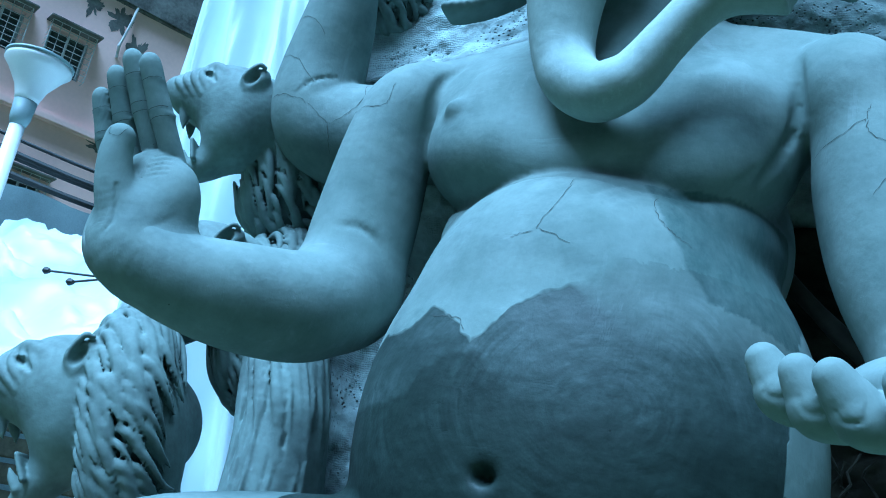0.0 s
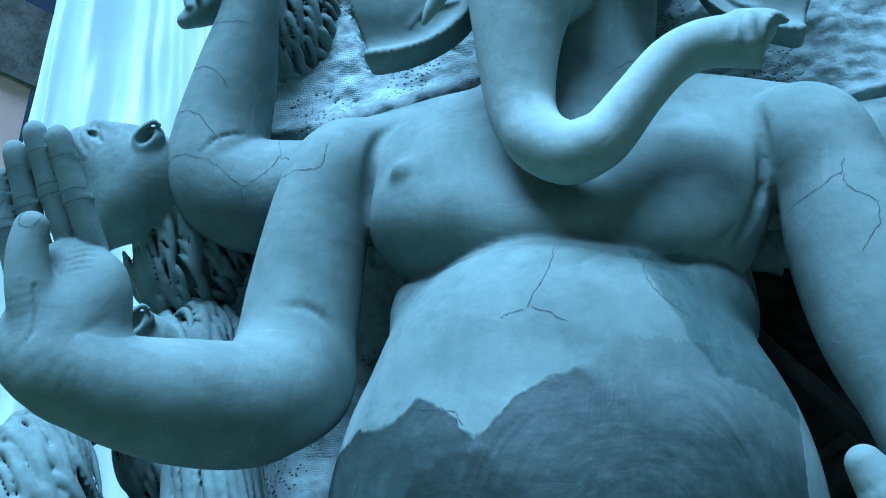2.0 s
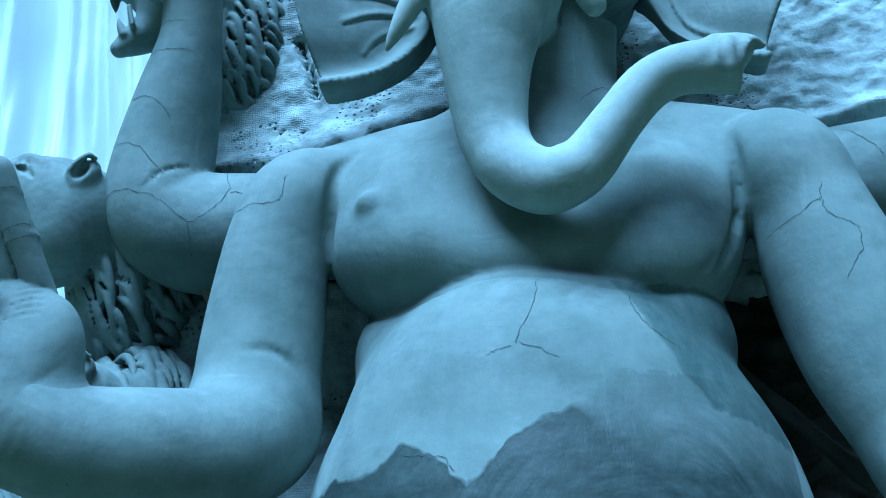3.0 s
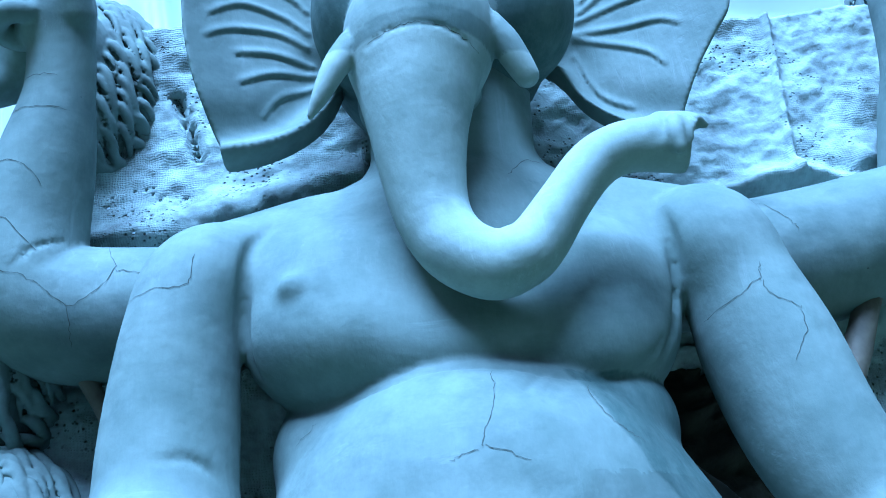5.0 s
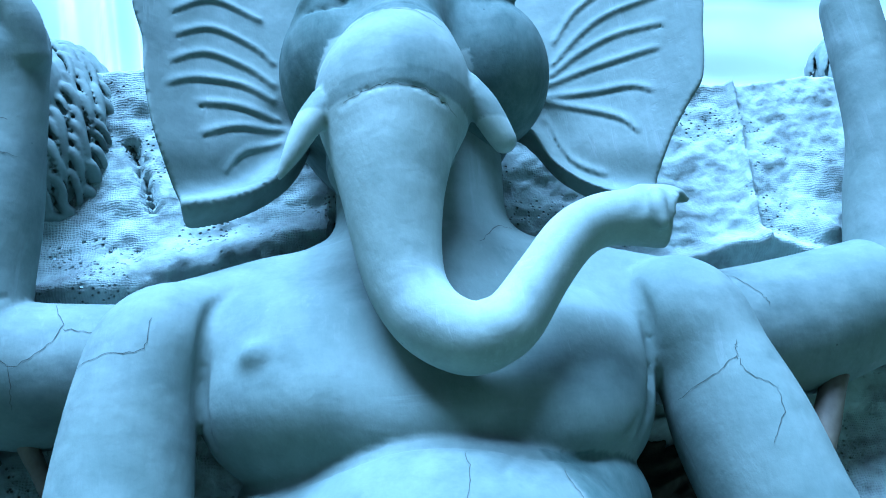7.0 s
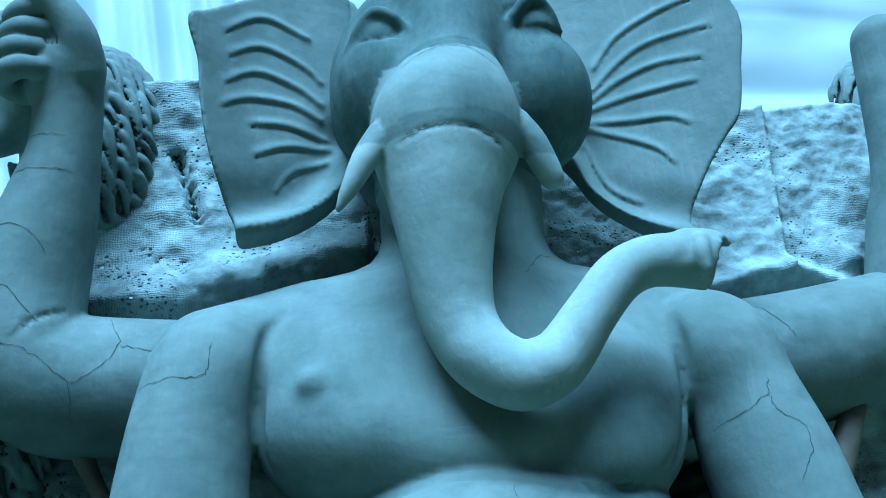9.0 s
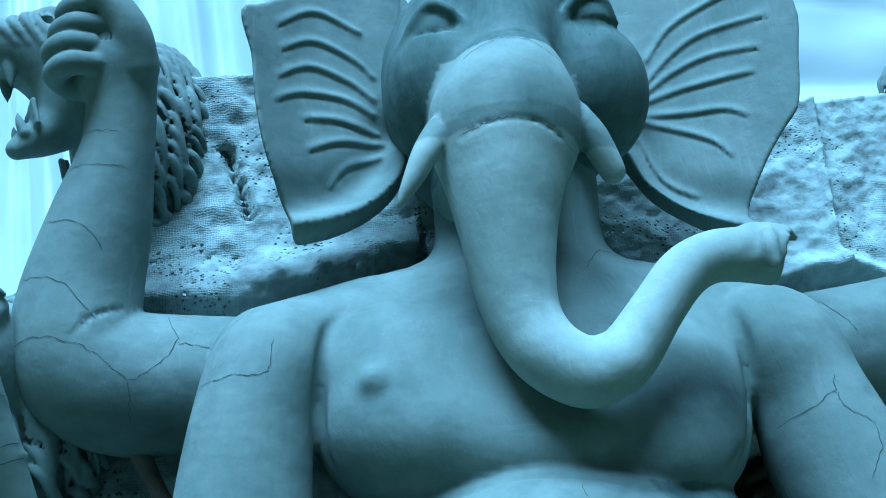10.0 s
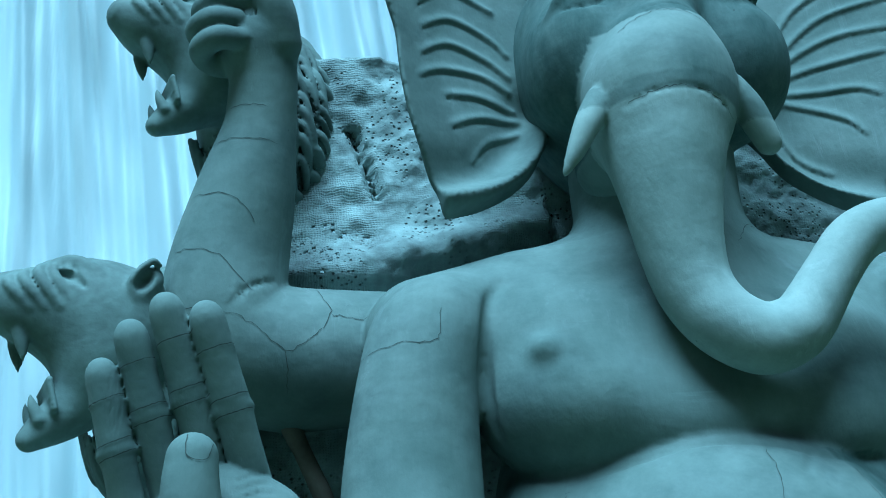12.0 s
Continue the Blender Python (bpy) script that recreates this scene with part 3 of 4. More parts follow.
    pleats = {-1: (((-0.55, 3.272), (-0.49, 3.313), (-0.403, 3.325), (-0.33, 3.30)), ((-0.489, 3.249), (-0.407, 3.266), (-0.318, 3.255)), ((-0.479, 3.173), (-0.406, 3.213), (-0.31, 3.232)),
                   ((-0.429, 3.103), (-0.390, 3.159), (-0.315, 3.195)), ((-0.545, 3.335), (-0.475, 3.388), (-0.391, 3.376), (-0.33, 3.34)), ((-0.55, 3.47), (-0.462, 3.545), (-0.36, 3.52)),
                   ((-0.54, 3.41), (-0.463, 3.462), (-0.374, 3.438), (-0.33, 3.40))),
              1: (((0.315, 3.317), (0.413, 3.307), (0.497, 3.299), (0.54, 3.269)), ((0.318, 3.304), (0.415, 3.255), (0.466, 3.22), (0.496, 3.175)), ((0.312, 3.262), (0.340, 3.172), (0.370, 3.128), (0.42, 3.094)),
                  ((0.325, 3.347), (0.423, 3.374), (0.51, 3.38), (0.568, 3.376)), ((0.335, 3.372), (0.412, 3.425), (0.493, 3.451), (0.589, 3.439)), ((0.345, 3.405), (0.42, 3.481), (0.493, 3.518), (0.622, 3.519)),
                  ((0.355, 3.47), (0.42, 3.555), (0.506, 3.60), (0.59, 3.616)))}
    for s, o in ((-1, left), (1, right)):
        o = spline(o + [o[0]], 4)[:-1]
        rim = spline([(s * 0.25, 3.21), (s * 0.285, 3.125), (s * 0.37, 3.04), (s * 0.50, 2.975)], 8)

        def near_rim(x, z, rim=rim):
            return np.min(np.sqrt((x[..., None] - rim[:, 0]) ** 2 + (z[..., None] - rim[:, 1]) ** 2), -1)

        def mid(x, z, s=s):
            a = np.clip((s * x - 0.25) / 0.38, 0, 1)
            dish = 0.022 * np.exp(-((near_rim(x, z) - 0.075) / 0.05) ** 2)
            return 0.46 - 0.20 * a ** 0.8 + 0.05 * np.sin(a * 3) - 0.030 * np.exp(-(near_rim(x, z) / 0.035) ** 2) + dish

        e.leaf(o, mid, lambda x, z: 0.015 + 0.026 * np.exp(-(near_rim(x, z) / 0.032) ** 2), 0.0)
        for line in pleats[s]:
            e.score(line, 0.0040, 0.006, -0.0018, 8, (0, 0.012, 0.0030))

    # raised open palm
    p = Lump((-1.16, -0.42, 1.96), (-0.68, 0.02, 2.64), 0.0042)
    p.limb([(-0.80, -0.05, 2.06, 0.100), (-0.885, -0.12, 2.085, 0.090), (-0.910, -0.125, 2.16, 0.08)], 0.0)
    p.ball((-0.905, -0.095, 2.215), (0.112, 0.055, 0.125), 0.05, (12, -14, 0))
    p.ball((-0.955, -0.120, 2.120), (0.062, 0.058, 0.075), 0.05)
    p.ball((-0.835, -0.10, 2.20), (0.040, 0.045, 0.09), 0.04)
    fingers = (((-0.868, -0.090, 2.300), (-0.943, -0.205, 2.540), 0.0292), ((-0.925, -0.092, 2.315), (-0.996, -0.205, 2.552), 0.0285),
               ((-0.982, -0.095, 2.300), (-1.040, -0.190, 2.518), 0.0275), ((-1.026, -0.100, 2.260), (-1.074, -0.178, 2.468), 0.0258))
    for a, c, r in fingers:
        f, r = p.twin(), 0.87 * r
        a, c = np.array(a), np.array(c)
        rows = [(*(a + (c - a) * t + np.array((0, -0.006 * math.sin(math.pi * t), 0))), r * w) for t, w in ((-0.35, 1.0), (0, 1.03), (0.3, 1.0), (0.45, 1.05), (0.62, 0.98), (0.86, 0.97), (0.91, 0.86))]
        f.limb(rows, 0.0, 5)
        d = (c - a) / np.linalg.norm(c - a)
        side = np.cross(d, (0, 1, 0))
        for t, w in ((0.43, 0.008), (0.72, 0.004)):
            m = a + (c - a) * t
            ring = [(*(m + r * 0.97 * (math.sin(an) * side + math.cos(an) * np.array((0, -1, 0)))), w) for an in (-1.6, -1.0, -0.5, 0, 0.5, 1.0, 1.6)]
            f.limb(ring, 0.003, 4)
        p.put((slice(None),) * 3, f.v, 0.0)
    p.limb([(-0.910, -0.150, 2.13, 0.054), (-0.935, -0.185, 2.215, 0.043), (-0.945, -0.200, 2.28, 0.037), (-0.945, -0.202, 2.325, 0.033)], 0.012)
    for i in range(5):
        z = 2.25 + 0.014 * i
        p.score([(-0.895, z), (-0.868, z + 0.012), (-0.840, z + 0.016)], 0.0022, 0.003)
    p.score([(-0.905, 2.10), (-0.890, 2.13), (-0.895, 2.17), (-0.905, 2.21)], 0.004, 0.006)
    p.score([(-0.99, 2.16), (-0.985, 2.12), (-0.965, 2.085)], 0.004, 0.006)

    # fist of the raised rear arm
    q = Lump((-1.14, 0.16, 3.22), (-0.74, 0.60, 3.72), 0.0055)
    q.limb([(-0.895, 0.428, 3.21, 0.076), (-0.889, 0.40, 3.31, 0.0752), (-0.90, 0.38, 3.38, 0.082)], 0.0)
    q.ball((-0.905, 0.38, 3.42), (0.085, 0.065, 0.10), 0.04, (0, 10, 0))
    for i, (x, z) in enumerate(((-0.985, 3.345), (-0.995, 3.395), (-0.985, 3.445), (-0.975, 3.50))):
        k = q.twin()
        k.limb([(x + 0.08, 0.42, z + 0.02, 0.028), (x - 0.005, 0.40, z + 0.005, 0.030), (x - 0.035, 0.345, z, 0.028), (x + 0.0, 0.305, z + 0.004, 0.027), (x + 0.05, 0.315, z + 0.012, 0.024)], 0.0, 6)
        q.put((slice(None),) * 3, k.v, 0.006)
    q.limb([(-0.855, 0.350, 3.375, 0.050), (-0.865, 0.312, 3.44, 0.043), (-0.905, 0.288, 3.50, 0.035), (-0.955, 0.280, 3.54, 0.030)], 0.010)
    for i in range(3):
        q.limb([(-0.90 - 0.012 * i, 0.312, 3.36, 0.003), (-0.905 - 0.012 * i, 0.305, 3.43, 0.004)], 0.006, cut=True)

    # palm of the lowered front arm, held out flat
    o = Lump((0.34, -0.58, 1.72), (0.86, -0.02, 2.08), 0.0042)
    o.limb([(0.72, -0.10, 1.93, 0.082), (0.69, -0.22, 1.915, 0.068), (0.66, -0.28, 1.895, 0.060)], 0.0)
    o.ball((0.640, -0.320, 1.895), (0.105, 0.095, 0.052), 0.04, (0, -6, 20))
    o.ball((0.700, -0.335, 1.935), (0.060, 0.070, 0.045), 0.03)
    for tip, mid, base in (((0.437, -0.338, 1.908), (0.480, -0.328, 1.870), (0.60, -0.275, 1.885)), ((0.486, -0.392, 1.882), (0.525, -0.372, 1.845), (0.63, -0.31, 1.875)),
                           ((0.530, -0.436, 1.868), (0.580, -0.410, 1.832), (0.67, -0.345, 1.865)), ((0.610, -0.470, 1.860), (0.650, -0.435, 1.830), (0.70, -0.370, 1.865))):
        k = o.twin()
        k.limb([(*base, 0.042), (*mid, 0.038), (*[t + 0.45 * (m - t) for t, m in zip(tip, mid)], 0.033), (tip[0], tip[1], tip[2] + 0.010, 0.025)], 0.0, 6)
        o.put((slice(None),) * 3, k.v, 0.005)
        o.score([(tip[0] + 0.004, tip[2] - 0.026), (tip[0] + 0.012, tip[2] - 0.046), (tip[0] + 0.038, tip[2] - 0.044), (tip[0] + 0.042, tip[2] - 0.018)], 0.003, 0.002)
    for i in range(4):
        o.limb([(0.56 + 0.01 * i, -0.40 + 0.03 * i, 1.935, 0.003), (0.63, -0.36 + 0.03 * i, 1.951, 0.004), (0.70, -0.34 + 0.03 * i, 1.975, 0.003)], 0.006, cut=True)
    return [b, fore, fore_r, h, e, p, q, o]


statue, verts, LUMP = cast("elephant_statue", figure(), [CLAY, CRACK])


tagged(statue, "large unpainted grey clay statue of a seated elephant-headed figure, cracked", "statue")
X, Y, Z = verts.T


def stain_line(x, pts):
    p = np.array(pts)
    return np.interp(x, p[:, 0], p[:, 1])


# still wet: the lower belly, the side of the waist, the brow and head
belly = stain_line(X, [(-0.6, 1.98), (-0.37, 2.02), (-0.305, 2.045), (-0.262, 2.085), (-0.193, 2.050), (-0.165, 2.01), (-0.138, 1.995), (-0.091, 2.04), (-0.07, 2.088), (-0.018, 2.118), (0.084, 2.13), (0.2, 2.15), (0.35, 2.13), (0.5, 2.06)]) - Z
soak = stain_line(X, [(-0.6, 1.86), (-0.33, 1.88), (-0.27, 1.895), (-0.24, 1.944), (-0.17, 1.982), (-0.124, 1.986), (-0.083, 1.954), (-0.03, 1.93), (0.06, 1.955), (0.12, 1.93), (0.3, 1.95), (0.5, 1.9)]) - Z
waist = np.minimum(X - (0.12 + 0.6 * (2.40 - Z)), 2.42 - Z)
waist = np.minimum(waist, Z - 2.05)
on_belly = (Y < 0.45) & (Z < 2.5) & (X > -0.52) & (X < 0.44) & (Y > -0.2)
damp = np.clip(np.where(on_belly, belly, -1.0), -0.3, 0.3)


def ease(v, a, c):
    t = np.clip((v - a) / (c - a), 0, 1)
    return t * t * (3 - 2 * t)


front = (np.abs(X + 0.09) < 0.20) & (Y < 0.26) & (Z > 2.9)
band = np.where(front & (LUMP == 3), ease(Z, 3.046, 3.056) * (0.06 + 0.62 * (1 - ease(np.hypot(0.8 * (X + 0.05), Z - 3.085), 0.02, 0.10))), 0)
collar = (np.hypot(X - np.interp(Z, (3.06, 3.12, 3.20, 3.30), (-0.10, -0.088, -0.075, -0.062)), Y - 0.152) < np.interp(Z, (3.06, 3.12, 3.20, 3.26, 3.30), (0.140, 0.175, 0.168, 0.150, 0.140))) & (Z < 3.265)
crown = np.where((LUMP == 3) & (Z > 3.06) & ~collar & ((Y > 0.17) | (Z > 3.16)), 0.85, 0)


def rag_at(x, z):
    return np.array([0.012 * noise.noise(Vector((a * 22, 0, c * 22))) for a, c in zip(x, z)])


rag = rag_at(X, Z)
moist = np.maximum(np.maximum(band, crown), np.where(on_belly & (damp < 0) & (Z < 2.41), 0.85 * ease(waist + rag, 0.0, 0.010), 0))
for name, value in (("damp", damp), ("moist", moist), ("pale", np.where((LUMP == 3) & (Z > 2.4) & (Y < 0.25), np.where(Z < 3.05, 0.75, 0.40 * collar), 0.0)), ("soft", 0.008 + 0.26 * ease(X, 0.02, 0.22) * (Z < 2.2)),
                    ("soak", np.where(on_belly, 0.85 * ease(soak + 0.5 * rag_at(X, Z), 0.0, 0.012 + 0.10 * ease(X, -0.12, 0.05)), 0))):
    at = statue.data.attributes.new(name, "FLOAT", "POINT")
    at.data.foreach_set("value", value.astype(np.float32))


sweep = np.stack([np.hypot(X - 0.14, 1.15 * (Z - 1.90)) + np.array([0.035 * noise.noise(Vector((x * 5, 7, z * 5))) for x, z in zip(X, Z)]), np.arctan2(Z - 1.90, X - 0.14), 0 * X], 1)
at = statue.data.attributes.new("stroke", "FLOAT_VECTOR", "POINT")
at.data.foreach_set("vector", sweep.astype(np.float32).ravel())


# ---- drying cracks: thin strips laid along the surface, coloured as the shade inside them ----
def seams(ob, lines, width=0.0007):
    from mathutils.bvhtree import BVHTree
    bm = bmesh.new()
    bm.from_mesh(ob.data)
    tree = BVHTree.FromBMesh(bm)
    lay = bm.verts.layers.float.get("damp")
    rnd = random.Random(4)
    for line, y0 in lines:
        shake = 0.0005 if y0 == -0.6 else 0.0034
        p = spline([(x, z) for x, z in line], 7) if len(line) > 2 else spline(line, 9)
        prev = None
        for i, (x, z) in enumerate(p):
            x, z = x + rnd.uniform(-1, 1) * shake, z + rnd.uniform(-1, 1) * shake
            hit, nrm, _, _ = tree.ray_cast(Vector((x, y0, z)), Vector((0, 1, 0)), 1.2)
            if hit is None:
                prev = None
                continue
            d = p[min(i + 1, len(p) - 1)] - p[max(i - 1, 0)]
            side = nrm.cross(Vector((d[0], 0, d[1]))).normalized()
            w = width * rnd.uniform(0.5, 1.25) * (0.35 if i in (0, len(p) - 1) else 1)
            c = hit + nrm * 0.0012
            cur = [bm.verts.new(c + side * w), bm.verts.new(c - side * w)]
            for v in cur:
                v[lay] = -1
            if prev:
                f = bm.faces.new((prev[0], prev[1], cur[1], cur[0]))
                f.material_index = 1
            prev = cur
    bm.to_mesh(ob.data)
    bm.free()


def finger_lines():
    """Creases across the fingers of the raised palm, drawn as the same shade-dark strips."""
    out = []
    for a, c, r in (((-0.868, 2.300), (-0.943, 2.540), 0.026), ((-0.925, 2.315), (-0.996, 2.552), 0.025), ((-0.982, 2.300), (-1.040, 2.518), 0.024), ((-1.026, 2.260), (-1.074, 2.468), 0.022)):
        for t in (0.39, 0.47, 0.72):
            x, z = a[0] + (c[0] - a[0]) * t, a[1] + (c[1] - a[1]) * t
            out.append(([(x - r, z - 0.006), (x, z), (x + r, z + 0.012)], -0.6))
    out += [([(-0.950, 2.352), (-0.948, 2.322), (-0.925, 2.318), (-0.918, 2.350)], -0.6)] 
    return out


seams(statue, finger_lines() + [
    ([(-0.017, 2.40), (-0.022, 2.34), (-0.05, 2.27), (-0.058, 2.245)], -0.4), ([(-0.058, 2.245), (-0.11, 2.23)], -0.4), ([(-0.05, 2.25), (0.02, 2.22)], -0.4),
    ([(0.155, 2.37), (0.160, 2.33), (0.185, 2.295), (0.20, 2.28), (0.235, 2.26)], -0.4),
    ([(-1.07, 2.76), (-0.98, 2.76), (-0.90, 2.73), (-0.834, 2.68), (-0.79, 2.70), (-0.745, 2.756), (-0.77, 2.83)], 0.15), ([(-0.834, 2.68), (-0.828, 2.60)], 0.15),
    ([(-0.745, 2.756), (-0.67, 2.745)], 0.15), ([(-1.06, 2.90), (-0.98, 2.88), (-0.90, 2.80)], 0.15), ([(-1.03, 3.02), (-0.94, 3.0), (-0.90, 2.95)], 0.15),
    ([(-0.98, 3.14), (-0.92, 3.135), (-0.85, 3.13)], 0.15), ([(-0.955, 3.22), (-0.88, 3.21)], 0.15),
    ([(0.44, 2.52), (0.50, 2.55), (0.539, 2.576), (0.55, 2.54), (0.60, 2.51)], -0.2), ([(0.60, 2.51), (0.595, 2.46), (0.56, 2.40)], -0.2), ([(0.539, 2.576), (0.545, 2.61)], -0.2),
    ([(-0.70, 2.62), (-0.63, 2.63), (-0.56, 2.635), (-0.55, 2.70)], -0.2), ([(0.08, 2.86), (0.13, 2.92), (0.17, 2.93)], 0.25),
    ([(-0.20, 3.040), (-0.15, 3.052), (-0.10, 3.056), (-0.05, 3.050), (0.015, 3.030)], -0.3),
    ([(-0.19, 3.222), (-0.14, 3.252), (-0.09, 3.262), (-0.04, 3.252), (0.01, 3.222)], -0.3),
    ([(0.67, 2.86), (0.72, 2.80), (0.74, 2.76)], 0.2), ([(-0.33, 2.36), (-0.37, 2.33)], -0.4), ([(-0.26, 2.06), (-0.19, 2.05), (-0.16, 2.02)], -0.4),
])


# ---- lions of the throne ----
def lion(name, m, seed, label, shaggy=26, back=0.24, long=1.0, body=False):
    rnd = random.Random(seed)
    l = Lump((-0.36, -0.14, -0.62 if body else -0.46), (0.42, 0.45, 0.22), 0.0050)
    l.ball((0.13 * long, back, -0.15), (0.172 * long, 0.140, 0.255), 0.0)
    l.limb([(0.0, 0.12, -0.06, 0.11), (0.10 * long, 0.22, -0.12, 0.14)], 0.03)
    if body:
        l.limb([(0.04, 0.20, -0.30, 0.10), (0.14, 0.22, -0.46, 0.12), (0.22, 0.24, -0.60, 0.15)], 0.04)
    l.ball((-0.05, 0.11, -0.05), (0.14, 0.12, 0.115), 0.03)
    l.ball((-0.045, 0.10, -0.125), (0.105, 0.105, 0.115), 0.04)
    l.limb([(-0.08, 0.11, -0.04, 0.10), (-0.18, 0.11, -0.040, 0.08), (-0.250, 0.11, -0.026, 0.046)], 0.04)
    l.limb([(-0.04, 0.11, -0.18, 0.070), (-0.11, 0.11, -0.25, 0.048), (-0.165, 0.11, -0.300, 0.024)], 0.035)
    l.ball((-0.235, 0.11, -0.175), (0.10, 0.16, 0.060), 0.02, (0, 20, 0), cut=True)
    for y in (0.07, 0.14):
        l.limb([(-0.205, y + 0.01, -0.105, 0.016), (-0.200, y + 0.01, -0.130, 0.012), (-0.195, y + 0.01, -0.158, 0.003)], 0.006)
        l.limb([(-0.155, y + 0.012, -0.270, 0.014), (-0.168, y + 0.012, -0.245, 0.010), (-0.176, y + 0.012, -0.222, 0.003)], 0.006)
    for i in range(6):
        l.limb([(-0.148 + 0.003 * i, y, -0.20 - 0.011 * i, 0.007) for y in (0.05, 0.17)], 0.003)
    # snarl folds over the muzzle, each lapping the next
    for i in range(6):
        x = -0.105 - 0.025 * i
        r = float(np.interp(x, (-0.25, -0.18, -0.08), (0.050, 0.084, 0.103)))
        run = []
        for an, dx in ((0.10, 0.040), (0.5, 0.008), (0.9, -0.010), (1.3, 0.002), (1.75, 0.034)):
            run.append((x + dx, 0.11 - (r + 0.006) * math.sin(an), -0.043 - 0.002 * i + (r + 0.006) * math.cos(an), 0.0118))
        l.limb(run, 0.004)
    # slanted eye pit under a heavy brow
    l.limb([(-0.150, 0.030, 0.004, 0.006), (-0.130, 0.008, -0.008, 0.010), (-0.112, 0.002, -0.026, 0.005)], 0.006, cut=True)
    l.limb([(-0.165, 0.060, 0.034, 0.010), (-0.130, 0.034, 0.036, 0.014), (-0.088, 0.016, 0.012, 0.012), (-0.080, 0.008, -0.020, 0.006)], 0.012)
    # leaf-shaped ear with a hollow
    l.ball((0.0, 0.018, -0.008), (0.034, 0.034, 0.054), 0.014, (0, 34, 0))
    l.limb([(-0.020, -0.006, -0.040, 0.006), (-0.026, -0.014, -0.004, 0.008), (0.008, -0.014, 0.038, 0.007), (0.026, -0.006, 0.036, 0.006)], 0.008)
    l.ball((0.0, -0.030, -0.002), (0.017, 0.034, 0.034), 0.006, (0, 34, 0), cut=True)
    # mane locks in lapping rows: each starts thick, hooks downwards and ends in a point
    cx, cy, cz, rx, ry, rz = 0.13 * long, back, -0.15, 0.185 * long, 0.150, 0.27
    for layer in range(6):
        for i in range(shaggy):
            th = radians(-25 + 215 * (i + 0.5 * (layer % 2) + rnd.uniform(-0.25, 0.25)) / (shaggy - 1))
            x0 = -0.045 + 0.050 * long * layer + rnd.uniform(-0.012, 0.012) + 0.05 * max(0, math.sin(th)) * (layer == 0)
            length, hook, r = rnd.uniform(0.075, 0.12) * (0.6 + 0.4 * long), rnd.uniform(0.35, 0.95), rnd.uniform(0.0095, 0.0150)
            run = []
            for t, w, up in ((0, 0.55, -0.004), (0.25, 1.0, 0.010), (0.5, 0.95, 0.013), (0.75, 0.72, 0.009), (1, 0.22, -0.004)):
                x = x0 + length * (t - 0.28 * t * t)
                an = th + hook * t * t * (1 if th < 2.6 else 0.3)
                q = math.sqrt(max(0.12, 1 - ((x - cx) / rx) ** 2))
                run.append((x, cy - (ry * q + up) * math.sin(an), cz + (rz * q + up) * math.cos(an), r * w))
            l.limb(run, 0.0012, 4)
            if rnd.random() < 0.75:
                edge = [(x, y - 0.3 * (y - cy) * 0.02, z - 1.15 * q * (1 if th < 1.9 else -1), 0.0052 * min(1, q / 0.008)) for x, y, z, q in run[:4]]
                l.limb(edge, 0.002, 3, cut=True)
    ob, _, _ = cast(name, [l], [LION_CLAY])
    ob.matrix_world = m
    return tagged(ob, label, "lion statue", "lions of the throne")


TURN = pose(0, 0, 0, 0, 0, 20)
lion("lion_statue", Matrix.Translation((-1.24, 0.19, 1.92)) @ TURN @ pose(0, 0, 0, 0, -14, 0) @ Matrix.Scale(1.15, 4), 1, "grey clay lion head with thick combed mane beside the throne", 30, 0.12, 0.66, True)
lion("lion_statue", Matrix.Translation((-1.045, 0.38, 2.316)) @ TURN, 2, "grey clay lion head half hidden behind the raised forearm")
lion("lion_statue", Matrix.Translation((-1.11, 0.39, 2.82)) @ TURN, 3, "roaring grey clay lion head with open jaws and wrinkled muzzle")
lion("lion_statue", Matrix.Translation((-0.935, 0.46, 3.55)) @ TURN, 4, "upper roaring grey clay lion head behind the raised fist")
lion("lion_statue", Matrix.Translation((1.50, 0.55, 3.72)) @ Matrix.Diagonal((-1, 1, 1, 1)) @ TURN, 5, "grey clay lion head on the far side of the throne")

# fluted clay flank that runs down from the manes
fl = Lump((-1.10, 0.30, 1.20), (-0.60, 0.80, 2.40), 0.0075)
fl.limb([(-0.98, 0.60, 2.30, 0.09), (-0.90, 0.58, 2.10, 0.105), (-0.845, 0.57, 1.85, 0.118), (-0.83, 0.57, 1.45, 0.15)], 0.0)
frnd = random.Random(9)
for k in range(30):
    a, w0, ph = radians(-85 + 170 * k / 29 + frnd.uniform(-3, 3)), frnd.uniform(0.006, 0.015), frnd.uniform(0, 6)
    run = [(x + r * math.sin(a + 0.10 * math.sin(7 * z + ph)), 0.575 - (r + 0.008 * math.sin(9 * z + ph)) * math.cos(a + 0.10 * math.sin(7 * z + ph)), z, w)
           for x, z, r, w in ((-0.97, 2.27, 0.09, 0.006), (-0.93, 2.17, 0.10, w0), (-0.895, 2.05, 0.108, 0.9 * w0), (-0.86, 1.92, 0.117, 1.2 * w0), (-0.845, 1.80, 0.122, 0.8 * w0), (-0.835, 1.6, 0.138, w0), (-0.83, 1.35, 0.155, w0))]
    fl.limb(run, 0.002)
    if k % 2:
        fl.limb([(x + 0.011, y - 0.006, z, 0.0055) for x, y, z, _ in run[:-1]], 0.003, cut=True)
flank, _, _ = cast("fluted_clay_flank", [fl], [LION_CLAY])
tagged(flank, "fluted grey clay flank of the throne under the lion manes", "clay relief", "lions of the throne")


